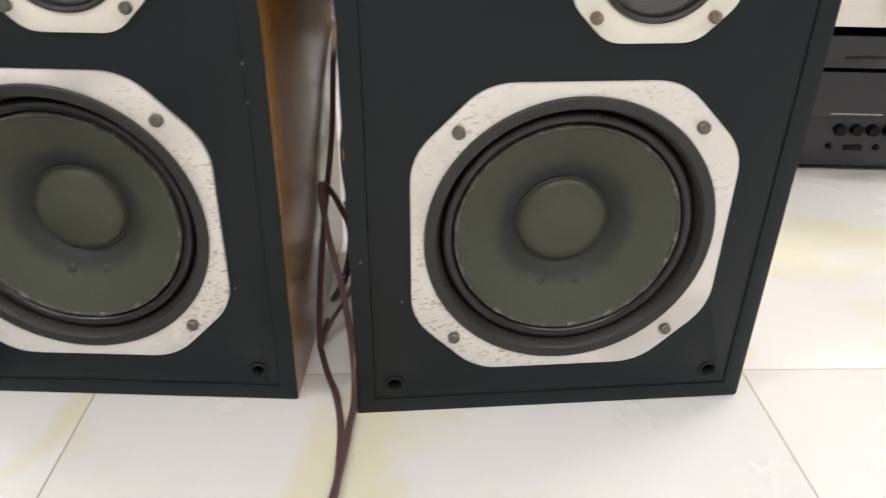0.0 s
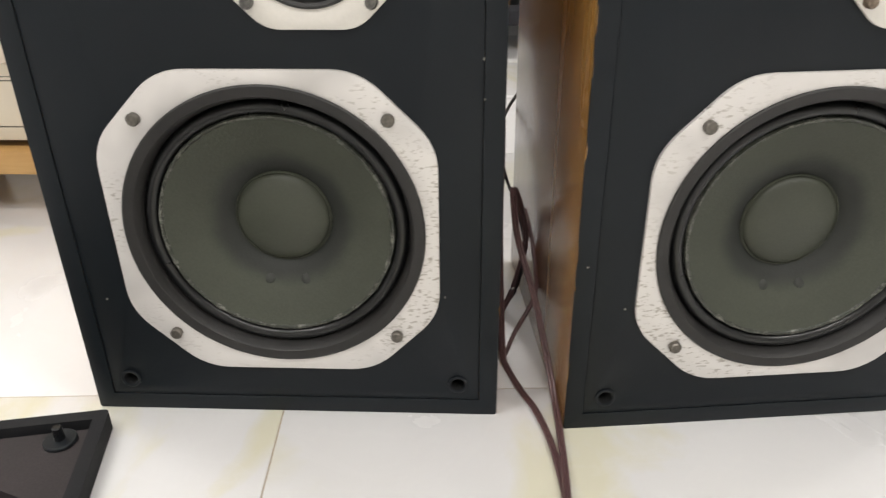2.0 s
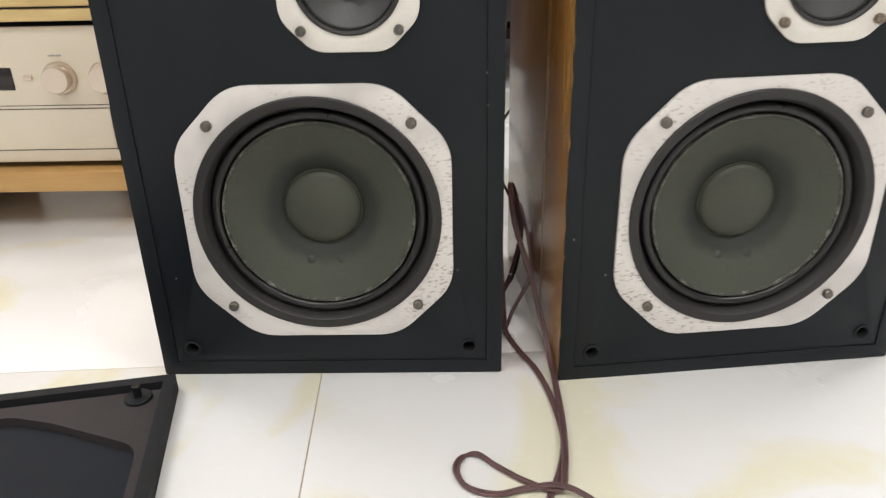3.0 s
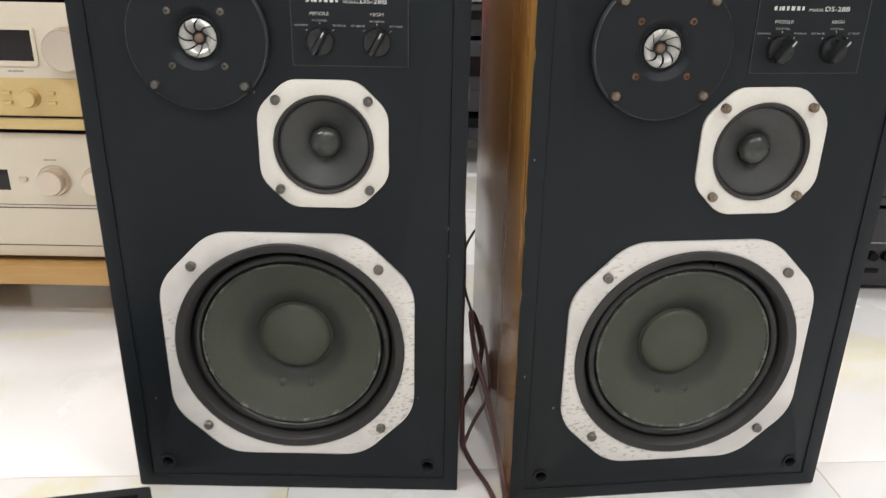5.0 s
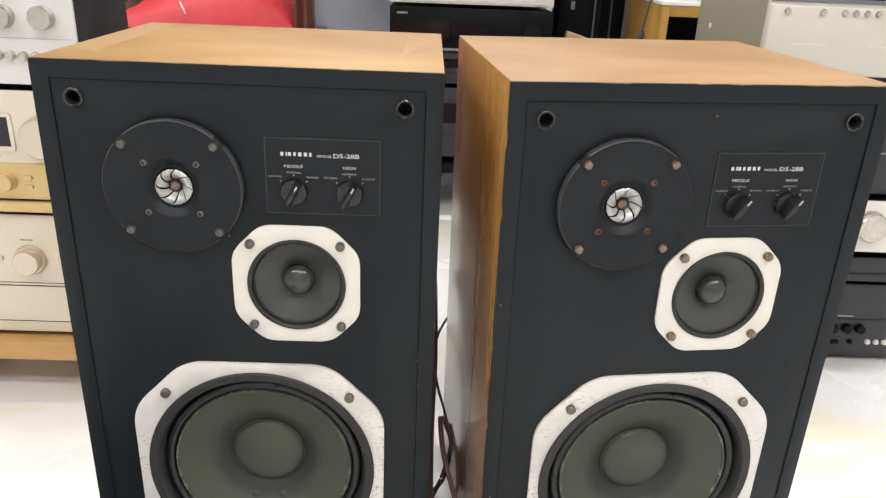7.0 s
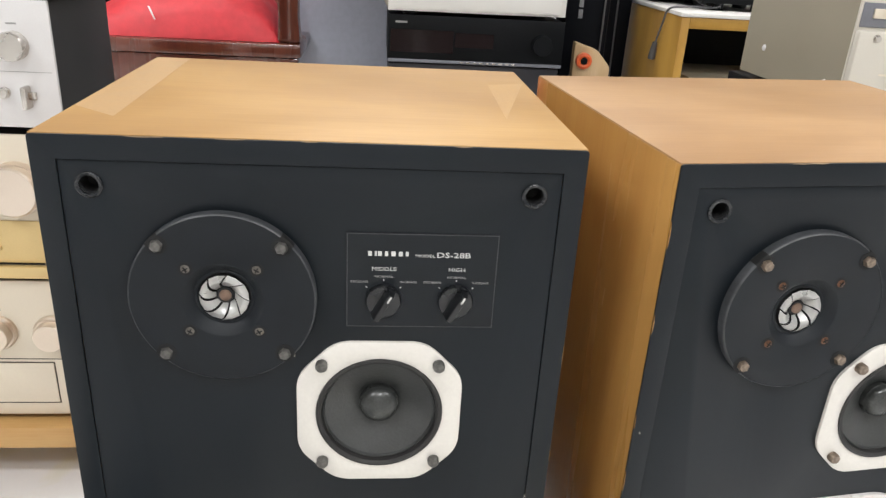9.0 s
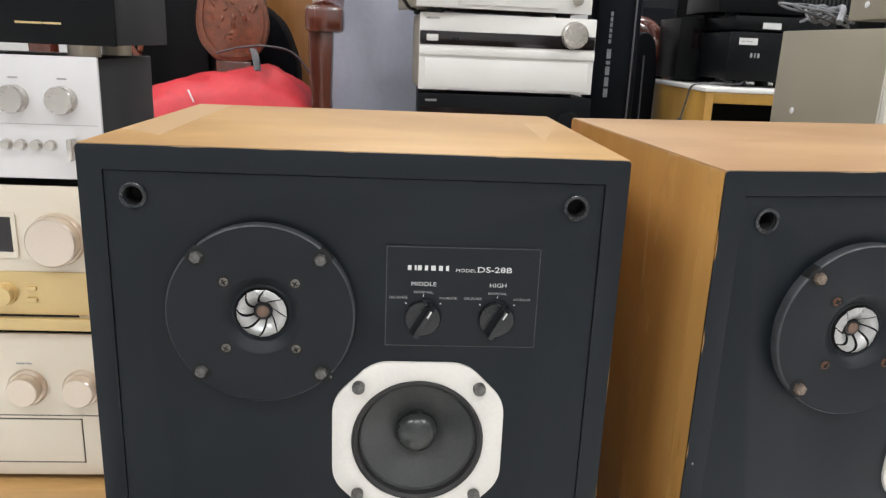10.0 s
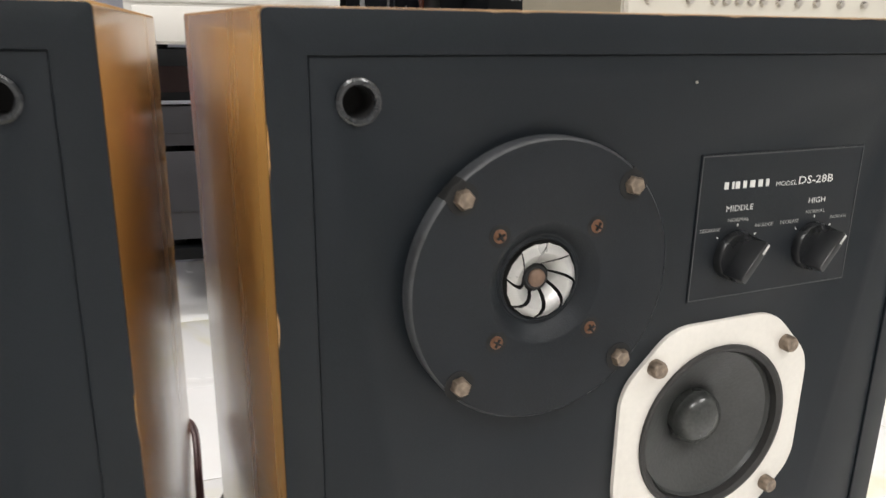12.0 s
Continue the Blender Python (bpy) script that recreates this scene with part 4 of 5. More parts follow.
top = unit("power_amplifier", "black amplifier with grey case stacked on the silver one", "amplifier", pose(-0.550, 0.44, 0.716), 0.45, 0.215, 0.165, BLACK_CASE, GREY_CASE, 0.016, feet_mat=CREAM)
knob(top, 0.155, 0.118, 0.030, 0.020, BLACK_CASE, label="large black knob")
knob(top, 0.070, 0.066, 0.012, 0.014, BLACK_CASE)
bars(top, "legend_bars", 0.060, 0.090, (0.016,), 0.002, FAINT_PRINT)
bars(top, "legend_bars", 0.105, 0.040, (0.032, 0.022), 0.0025, GOLD)

# ---- stack beside the second loudspeaker
RXC = 0.978
u = unit("receiver", "slate-black receiver with two rows of small knobs on the floor", "receiver", pose(RXC, 0.645, 0), 0.45, 0.34, 0.165, SLATE_FACE, BLACK_CASE, 0.012)
part("lower_panel", box(-0.222, 0.222, -0.002, 0.0, 0.020, 0.098, 0.001), SLATE_FACE, u)
for kx in (0.040, 0.068, 0.096, 0.124):
    knob(u, kx, 0.079, 0.0095, 0.012, BLACK_CASE, -0.002, skirt=0.001)
for kx in (0.030, 0.112, 0.150, 0.168, 0.186):
    knob(u, kx, 0.047, 0.0048, 0.005, SILVER if kx > 0.14 else BLACK_CASE, -0.002, skirt=0.001)
button(u, 0.056, 0.088, 0.041, 0.050, BLACK_CASE, -0.002)
bars(u, "legend_bars", 0.02, 0.105, (0.02, 0.012, 0.02, 0.012, 0.02), 0.0025, FAINT_PRINT)
u = unit("cassette_deck", "slate-black cassette deck stacked on the receiver", "cassette deck", pose(RXC, 0.648, 0.178), 0.45, 0.33, 0.052, SLATE_FACE, BLACK_CASE, 0.006)
button(u, 0.02, 0.20, 0.020, 0.024, GREY_CASE)
u = unit("amplifier", "ivory amplifier with a round silver knob", "amplifier", pose(RXC, 0.635, 0.237), 0.45, 0.33, 0.106, WHITE_PANEL, BLACK_CASE, 0.017)
knob(u, 0.082, 0.072, 0.029, 0.020, KNOB, label="large round silver knob", skirt=0.003)
bars(u, "legend_bars", -0.16, 0.090, (0.03, 0.015), 0.004, FAINT_PRINT)
u = unit("equalizer", "dark slate unit in a stack of hi-fi components", "equalizer", pose(RXC, 0.65, 0.361), 0.45, 0.31, 0.115, SLATE_FACE, BLACK_CASE, 0.010)
bars(u, "legend_bars", 0.05, 0.09, (0.03, 0.015), 0.003, FAINT_PRINT)
u = unit("tuner", "dark slate tuner in a stack of hi-fi components", "tuner", pose(RXC, 0.65, 0.487), 0.45, 0.31, 0.10, SLATE_FACE, BLACK_CASE, 0.010)
bars(u, "legend_bars", 0.05, 0.07, (0.03, 0.015), 0.003, FAINT_PRINT)

u = unit("tape_deck", "ivory deck with beige steel case and a row of round buttons", "tape deck", pose(0.972, 0.565, 0.598), 0.45, 0.34, 0.196, IVORY, BEIGE, 0.008)
part("grey_strip", box(-0.222, 0.222, -0.002, 0.0, 0.126, 0.161, 0.001), GREY_STRIP, u, "grey-blue display strip")
part("display", box(-0.085, 0.215, -0.003, -0.0018, 0.133, 0.156), WINDOW_GLASS, u, "dark display window")
button(u, -0.205, -0.182, 0.139, 0.153, CREAM, -0.002, 0.003)
bars(u, "legend_bars", -0.165, 0.146, (0.012, 0.02), 0.002, PRINT, -0.0025)
bars(u, "legend_bars", -0.20, 0.186, (0.028,), 0.004, FAINT_PRINT)
part("sill", box(-0.2255, 0.2255, -0.014, 0.0, 0.009, 0.122, 0.004), IVORY, u, "projecting lower front")
for kx in (-0.198, -0.138, -0.102, -0.083, -0.064, -0.045, -0.026, 0.0, 0.03, 0.06, 0.10, 0.14):
    knob(u, kx, 0.112, 0.0045, 0.006, KNOB, -0.014, skirt=0.001)
for kx in (-0.15, -0.02, 0.08):
    part("groove", box(kx - 0.03, kx + 0.03, -0.0146, -0.0138, 0.058, 0.061), CREAM, u)
for sy in (0.05, 0.26):
    part("case_screw", lathe([(0.006, 0.0), (0.005, -0.002), (0, -0.003)], 14), SILVER, u, "", pose(-0.2232, sy, 0.035 if sy < 0.1 else 0.060, 0, 0, -90))
u = unit("amplifier", "ivory amplifier with beige steel case on top of the stack", "amplifier", pose(0.992, 0.56, 0.803), 0.45, 0.17, 0.15, IVORY, BEIGE, 0.012)
knob(u, -0.145, 0.055, 0.026, 0.02, KNOB, label="large silver knob", skirt=0.002)
knob(u, -0.19, 0.052, 0.005, 0.006, BLACK_CASE)
for sy in (0.04, 0.12):
    part("case_screw", lathe([(0.006, 0.0), (0.005, -0.002), (0, -0.003)], 14), SILVER, u, "", pose(-0.2232, sy, 0.035, 0, 0, -90))

# ---- stack on a low stand behind the gap
stand = thing("low_stand", "low black stand carrying a stack of hi-fi units", "stand", pose(0.30, 1.45, 0))
part("top", box(-0.25, 0.25, 0, 0.36, 0.148, 0.176, 0.002), BLACK_CASE, stand)
for sx in (-0.236, 0.236):
    for y in (0.06, 0.34):
        part("leg", box(sx - 0.012, sx + 0.012, y - 0.018, y + 0.018, 0, 0.1478, 0.002), BLACK_CASE, stand)
SX = 0.300
z = 0.176
for nm, lab, cat, h, ft in (("receiver", "black receiver with a dark glass front on a low stand", "receiver", 0.205, 0.020),
                            ("cassette_deck", "black cassette deck in a stack on a low stand", "cassette deck", 0.088, 0.014)):
    u = unit(nm, lab, cat, pose(SX, 1.462, z), 0.45, 0.33, h, SLATE_FACE, BLACK_CASE, ft)
    part("display", box(-0.10, 0.02, -0.001, 0.001, ft + h * 0.5, ft + h * 0.78), WINDOW_GLASS, u, "dark display window")
    part("trim_line", box(-0.222, 0.222, -0.0015, 0.0, ft + h * 0.30, ft + h * 0.32), GREY_CASE, u)
    z += h + ft
u = unit("amplifier", "black amplifier with a wide display and a round knob", "amplifier", pose(SX, 1.455, 0.503), 0.46, 0.33, 0.118, BLACK_CASE, BLACK_CASE, 0.004)
part("trim", box(-0.229, 0.229, -0.003, 0.0, 0.004, 0.012, 0.001), GREY_STRIP, u, "grey lower trim with tiny buttons")
for k in range(9):
    button(u, -0.04 + k * 0.017, -0.030 + k * 0.017, 0.006, 0.010, KNOB, -0.003, 0.002)
knob(u, 0.172, 0.060, 0.026, 0.02, BLACK_CASE, label="round black volume knob", skirt=0.002)
part("display", box(-0.055, 0.045, -0.001, 0.001, 0.046, 0.082), WINDOW_GLASS, u, "grey display window")
part("glass", box(-0.222, -0.060, -0.001, 0.001, 0.030, 0.086), WINDOW_GLASS, u)
bars(u, "legend_bars", -0.21, 0.104, (0.03,), 0.005, FAINT_PRINT)
u = unit("amplifier", "silver amplifier with black display strip and a large knob", "amplifier", pose(SX, 1.455, 0.626, 0, 0, 2.5), 0.46, 0.33, 0.190, WHITE_PANEL, BEIGE, 0.010)
part("display_strip", box(-0.229, 0.229, -0.002, 0.0, 0.122, 0.156, 0.001), WINDOW_GLASS, u, "glossy black display strip")
button(u, -0.212, -0.182, 0.131, 0.147, WHITE_PANEL, -0.002, 0.002)
button(u, -0.146, -0.128, 0.136, 0.142, GREY_CASE, -0.002, 0.001)
knob(u, 0.172, 0.158, 0.033, 0.022, KNOB, label="large spun silver knob", skirt=0.002)
part("flap", box(-0.215, 0.215, -0.0055, 0.0, 0.014, 0.088, 0.002), WHITE_PANEL, u, "long ivory front flap")
part("ledge", box(-0.230, 0.230, -0.006, 0.0, 0.096, 0.117, 0.002), WHITE_PANEL, u)
bars(u, "legend_bars", -0.214, 0.187, (0.034,), 0.004, FAINT_PRINT)
u = unit("cassette_deck", "ivory cassette deck with a wide dark window, top of stack", "cassette deck", pose(0.288, 1.44, 0.827, 0, 0, 9), 0.462, 0.32, 0.15, WHITE_PANEL, BEIGE, 0.012)
part("window", box(-0.118, 0.120, -0.002, 0.001, 0.080, 0.142, 0.001), WINDOW_GLASS, u, "dark cassette window")
part("tray", box(-0.122, 0.138, -0.006, 0.0, 0.020, 0.072, 0.002), WHITE_PANEL, u)
part("side_trim", box(-0.230, -0.128, -0.003, 0.0, 0.014, 0.160, 0.001), WHITE_PANEL, u)
knob(u, 0.190, 0.105, 0.024, 0.016, KNOB, label="round silver knob")
knob(u, 0.190, 0.044, 0.013, 0.012, KNOB)
knob(u, -0.195, 0.070, 0.009, 0.008, KNOB)
button(u, -0.208, -0.184, 0.100, 0.106, BLACK_CASE, -0.003, 0.002)
button(u, -0.199, -0.190, 0.040, 0.049, BLACK_CASE, -0.003, 0.002)
hang = thing("mains_cable", "black mains cable hanging beside the stack", "cable", pose(0, 0, 0))
part("core", tube([(0.045, 1.60, 1.02), (-0.02, 1.52, 0.99), (0.0, 1.50, 0.93), (0.015, 1.50, 0.88), (0.04, 1.51, 0.84), (0.058, 1.56, 0.835)], 0.0045), CABLE_BLACK, hang)
part("plug", tube([(-0.045, 1.50, 0.97), (-0.03, 1.50, 0.945), (-0.022, 1.50, 0.915)], (0.014, 0.009)), CABLE_BLACK, hang)

# ---- tall grey cupboard behind the stack
cup = thing("metal_cupboard", "tall pale grey-blue painted cupboard behind the hi-fi stack", "cupboard", pose(-0.02, 1.92, 0))
part("carcass", box(-0.235, 0.50, 0.02, 0.40, 0.0, 1.9, 0.004), GREY_BLUE, cup)
part("door", box(-0.235, 0.118, 0.0, 0.0195, 0.05, 1.88, 0.004), GREY_BLUE, cup)
part("door", box(0.122, 0.50, 0.0, 0.0195, 0.05, 1.88, 0.004), GREY_BLUE, cup)

# ---- black padded keyboard bag with plain block print
bag = thing("keyboard_bag", "tall black nylon instrument bag standing against the cupboard", "bag", pose(0.635, 1.64, 0))
part("body", box(-0.068, 0.072, 0, 0.12, 0.0, 1.35, 0.03), BAG, bag)
b = bmesh.new()
for k, hh in enumerate((0.024, 0.026, 0.024, 0.010, 0.026)):
    z0 = 0.62 + sum((0.024, 0.026, 0.024, 0.010, 0.026)[:k]) + 0.006 * k
    box(-0.026, -0.014, -0.0012, 0.001, z0, z0 + hh, bm=b)
part("print_blocks", b, CORD_GREY, bag, "row of pale plain blocks")
b = bmesh.new()
for k in range(6):
    box(-0.024, -0.017, -0.0012, 0.001, 0.77 + 0.015 * k, 0.781 + 0.015 * k, bm=b)
part("print_blocks", b, CORD_GREY, bag, "small grey plain blocks")
part("zip", tube([(0.045, -0.002, 0.05), (0.047, -0.003, 0.6), (0.045, -0.002, 1.28)], 0.003), STRAP, bag)

brk = thing("wooden_bracket", "small pale plywood bracket with an orange wheel", "bracket", pose(0.635, 1.56, 0))
part("upright", plate(rounded([(-0.045, 0), (0.06, 0), (0.06, 0.50), (0.02, 0.545), (-0.045, 0.565)], 0.01), [], 0, 0.03, bevel=0.002), PALE_WOOD, brk)
part("wheel", lathe([(0.022, 0.0), (0.022, -0.012), (0.016, -0.014), (0.010, -0.012), (0.010, -0.004), (0, -0.004)], 28), ORANGE, brk, "orange plastic wheel", pose(-0.018, 0, 0.515))
part("hub", lathe([(0.010, -0.003), (0.008, -0.016), (0, -0.017)], 18), BLACK_CASE, brk, "", pose(-0.018, 0, 0.515))

# ---- yellow cabinet with white top and black gear
YC = pose(0.818, 1.405, 0, 0, 0, -1.0)
cab = thing("side_cabinet", "yellow laminate open cabinet with a white top", "cabinet", YC)
part("side_panel", box(0, 0.022, 0, 0.55, 0, 0.657, 0.001), YELLOW_WOOD, cab)
part("side_panel", box(0.56, 0.582, 0, 0.55, 0, 0.657, 0.001), YELLOW_WOOD, cab)
part("back_panel", box(0.0225, 0.5595, 0.532, 0.548, 0.0, 0.657), BLACK_CASE, cab)
part("shelf", box(0.0225, 0.5595, 0.01, 0.53, 0.34, 0.36, 0.001), YELLOW_WOOD, cab)
part("top_rail", box(0.0225, 0.5595, 0.0, 0.02, 0.629, 0.657, 0.001), YELLOW_WOOD, cab)
part("top", box(-0.004, 0.586, -0.004, 0.554, 0.6575, 0.668, 0.002), WHITE_LAMINATE, cab, "white laminate top")
inner = unit("amplifier", "small beige amplifier standing inside the yellow cabinet", "amplifier", YC @ pose(0.25, 0.05, 0.36), 0.36, 0.28, 0.13, BEIGE, BEIGE, 0.008)
knob(inner, -0.08, 0.08, 0.012, 0.012, BLACK_CASE)
bx1 = unit("black_speaker", "black case with a smoked window on the white cabinet top", "speaker", YC @ pose(0.125, 0.335, 0.668), 0.20, 0.20, 0.178, BLACK_CASE, BLACK_CASE, 0.008)
part("window", box(-0.06, 0.02, -0.002, 0.001, 0.10, 0.155), WINDOW_GLASS, bx1)
bx2 = unit("power_supply", "black electronic box with two pale stickers", "electronics", YC @ pose(0.205, 0.10, 0.668), 0.24, 0.22, 0.125, BLACK_CASE, BLACK_CASE, 0.020)
part("sticker", box(-0.095, -0.045, -0.0015, 0.0, 0.112, 0.130), PRINT, bx2, "pale paper sticker")
bars(bx2, "legend_bars", -0.06, 0.085, (0.006, 0.004, 0.006), 0.012, FAINT_PRINT)
bars(bx2, "legend_bars", -0.090, 0.121, (0.012, 0.018), 0.003, FAINT_PRINT, -0.0018)
bx4 = unit("equalizer", "black flat unit lying on the stickered box", "electronics", YC @ pose(0.235, 0.11, 0.813), 0.28, 0.24, 0.036, BLACK_CASE, BLACK_CASE, 0.006)
part("sticker", box(-0.062, -0.012, -0.0015, 0.0, 0.010, 0.026), PRINT, bx4, "pale paper sticker")
bx3 = unit("amplifier", "black amplifier stacked above other black gear", "amplifier", YC @ pose(0.265, 0.16, 0.856), 0.40, 0.26, 0.105, BLACK_CASE, BLACK_CASE, 0.010)
for k in range(14):
    part("vent_slat", box(0.03 + k * 0.012, 0.036 + k * 0.012, -0.0015, 0.0, 0.035, 0.105), GREY_CASE, bx3)
knob(bx3, -0.03, 0.04, 0.008, 0.006, GREY_CASE)
spare = unit("radio", "pale radio case on top of black gear", "radio", YC @ pose(0.20, 0.22, 0.971), 0.34, 0.18, 0.12, BEIGE, BEIGE, 0.008)
part("wooden_band", box(-0.165, 0.165, -0.003, 0.0, 0.012, 0.026), GOLD, spare)
tallb = unit("black_speaker", "tall narrow black floor loudspeaker behind the yellow cabinet", "speaker", pose(1.03, 2.50, 0), 0.14, 0.20, 0.955, BLACK_CASE, BLACK_CASE, 0.01)
part("grille", box(-0.062, 0.062, -0.008, 0.0, 0.05, 0.92, 0.003), BAG, tallb)
plug = thing("mains_cable", "grey mains cable hanging over the edge of a cabinet", "cable", YC)
part("core", tube([(0.12, 0.12, 0.674), (0.07, 0.10, 0.676), (0.03, 0.08, 0.676), (-0.006, 0.09, 0.668), (-0.010, 0.11, 0.63), (-0.012, 0.14, 0.57)], 0.0028), STRAP, plug)
part("coil", tube([(0.12, 0.12, 0.672), (0.15, 0.16, 0.700), (0.11, 0.19, 0.715), (0.09, 0.15, 0.690), (0.13, 0.11, 0.676), (0.16, 0.14, 0.705), (0.12, 0.20, 0.695)], 0.0028), STRAP, plug)
part("plug", tube([(-0.012, 0.14, 0.575), (-0.012, 0.145, 0.555), (-0.012, 0.15, 0.530)], (0.007, 0.011)), STRAP, plug)
rng = random.Random(2)
heap = thing("cable_bundle", "bundled grey cable lying on the ivory deck", "cable", pose(0.790, 0.80, 0.803))
for turns, r, mt in ((0.0, 0.066, CORD_GREY), (0.6, 0.052, STRAP), (1.1, 0.045, CORD_GREY), (1.6, 0.058, CORD_GREY), (2.0, 0.050, STRAP), (2.5, 0.036, CORD_GREY), (2.9, 0.040, CORD_GREY)):
    pts = [(r * math.cos(a) + 0.012 * rng.random() + 0.012 * turns - 0.02, 0.05 + 0.035 * math.sin(a + turns) + 0.006 * rng.random(), 0.006 + 0.034 * abs(math.sin(a * 0.5 + turns)) + 0.005 * rng.random()) for a in [k * 0.7 for k in range(10)]]
    part("loop", tube(pts, 0.0022), mt, heap)
part("tie", tube([(0.005, 0.00, 0.012), (0.02, 0.02, 0.034), (0.03, 0.05, 0.038), (0.025, 0.08, 0.012)], 0.006), CORD_GREY, heap)

# ---- carved rosewood armchair with a red bag
CH = thing("armchair", "carved dark red rosewood armchair with a polished finish", "chair", pose(-0.445, 1.62, 0) @ Matrix.Diagonal((1, 1, 0.98, 1)))


def chair(root):
    part("seat", box(-0.56, 0.28, 0.0, 0.50, 0.485, 0.525, 0.008), ROSEWOOD, root)
    part("apron", box(-0.54, 0.265, 0.012, 0.035, 0.40, 0.484, 0.004), ROSEWOOD, root)
    for x in (-0.52, 0.245):
        part("front_leg", box(x - 0.026, x + 0.026, 0.005, 0.057, 0, 0.4845, 0.006), ROSEWOOD, root)
        part("back_leg", box(x - 0.024, x + 0.024, 0.44, 0.49, 0, 0.4845, 0.006), ROSEWOOD, root)
        post = plate(rounded([(-0.032, 0.526), (0.032, 0.526), (0.027, 0.60), (0.030, 0.70), (0.034, 0.815), (0.030, 0.845), (-0.036, 0.845), (-0.034, 0.70), (-0.028, 0.60)], 0.012), [], 0.02, 0.066, bevel=0.006)
        part("arm_post", post, ROSEWOOD, root, "", pose(x, 0, 0))
        part("arm", tube([(x + 0.010, 0.02, 0.832), (x + 0.010, 0.09, 0.852), (x + 0.012, 0.16, 0.91), (x + 0.012, 0.24, 1.00), (x + 0.012, 0.31, 1.12), (x + 0.012, 0.36, 1.22)], 0.046, 12, flat=0.8), ROSEWOOD, root)
        part("arm_knuckle", box(x - 0.040, x + 0.064, -0.02, 0.06, 0.782, 0.856, 0.014), ROSEWOOD, root)
        part("back_post", tube([(x * 0.97, 0.46, 0.52), (x * 0.96, 0.47, 0.8), (x * 0.95, 0.48, 1.1)], 0.024, 10), ROSEWOOD, root)
    splat_pts = [(-0.055, 0.68), (0.055, 0.68), (0.105, 0.735), (0.118, 0.80), (0.105, 0.88), (0.075, 0.97), (0.060, 1.08), (-0.060, 1.08), (-0.075, 0.97), (-0.105, 0.88), (-0.118, 0.80), (-0.105, 0.735)]
    sp = part("splat", plate(rounded(splat_pts, 0.03, 4), [], 0.385, 0.415, bevel=0.004), ROSEWOOD_CARVED, root, "vase-shaped back splat with carved flowers", pose(-0.078, 0, 0))
    part("splat_border", plate(rounded([(x * 0.90, 0.865 + (z - 0.865) * 0.92) for x, z in splat_pts], 0.03, 4), [rounded([(x * 0.80, 0.865 + (z - 0.865) * 0.85) for x, z in splat_pts], 0.03, 4)], 0.379, 0.386), ROSEWOOD_CARVED, sp)
    rng = random.Random(11)
    for k in range(46):
        a, q = rng.uniform(0, 6.28), rng.random() ** 0.6
        x, z = 0.075 * q * math.cos(a), 0.86 + 0.11 * q * math.sin(a)
        r = rng.uniform(0.008, 0.017)
        carve = bmesh.new()
        bmesh.ops.create_icosphere(carve, subdivisions=1, radius=r, matrix=Matrix.Translation((x, 0.386, z)) @ Matrix.Rotation(rng.uniform(0, 3), 4, "Y") @ Matrix.Diagonal((1, 0.45, 0.5, 1)))
        part("carved_petal", carve, ROSEWOOD_CARVED, sp)
    for sx, cx in ((-1, -0.395), (1, 0.135)):
        scroll = bmesh.new()
        for k in range(4):
            zc = 0.60 + 0.13 * k
            tube([(cx + 0.020 * math.cos(a) * sx, 0.40, zc + 0.055 * math.sin(a)) for a in [j * 0.75 - 0.6 for j in range(8)]], (0.012, 0.008), 7, scroll, 3)
            tube([(cx - 0.012 * sx, 0.40, zc - 0.05), (cx + 0.016 * sx, 0.40, zc), (cx - 0.012 * sx, 0.40, zc + 0.07)], 0.010, 7, scroll, 3)
        if sx < 0:
            part("side_scroll", scroll, ROSEWOOD_CARVED, root, "openwork carved scroll")
        else:
            scroll.free()
    part("back_rail", box(-0.50, 0.24, 0.385, 0.415, 0.527, 0.575, 0.006), ROSEWOOD, root)
    part("back_stile", box(-0.135, -0.02, 0.388, 0.412, 0.575, 0.682, 0.006), ROSEWOOD, root)


chair(CH)


def second_chair():
    t = thing("armchair", "dark red rosewood chair with bent arms behind the cabinets", "chair", pose(1.10, 1.97, 0))
    part("seat", box(-0.25, 0.25, 0.0, 0.45, 0.46, 0.50, 0.008), ROSEWOOD, t)
    for x in (-0.225, 0.225):
        for y in (0.03, 0.42):
            part("leg", box(x - 0.022, x + 0.022, y - 0.022, y + 0.022, 0, 0.4595, 0.005), ROSEWOOD, t)
    for s in (-1, 1):
        part("arm", tube([(s * 0.240, 0.02, 0.502), (s * 0.246, 0.0, 0.64), (s * 0.248, -0.01, 0.75), (s * 0.256, 0.0, 0.80), (s * 0.284, 0.03, 0.826), (s * 0.325, 0.07, 0.828)], 0.036, 12), ROSEWOOD, t)
    part("back", box(-0.12, 0.12, 0.41, 0.44, 0.501, 0.80, 0.01), ROSEWOOD, t)


second_chair()

# red bag slumped on the seat
bagm = bmesh.new()
nx, ny = 40, 26
rng = random.Random(4)
grid = []
for j in range(ny + 1):
    row = []
    for i in range(nx + 1):
        u, v = i / nx * 2 - 1, j / ny * 2 - 1
        e = max(0.0, 1 - abs(u) ** 3.0) ** 0.55 * max(0.0, 1 - abs(v) ** 3.2) ** 0.5
        ridge = 0.148 - 0.060 * max(0, 0.45 - u)
        fold = 0.020 * noise.noise((u * 1.7, v * 2.0, 1.0)) + 0.030 * abs(noise.noise((u * 2.2 + v * 3, v * 1.5 - u, 4.0)))
        row.append(bagm.verts.new((0.290 * u + 0.006 * noise.noise((u * 3, v * 3, 9)), 0.175 * v, max(0.0, e * (ridge + fold)))))
    grid.append(row)
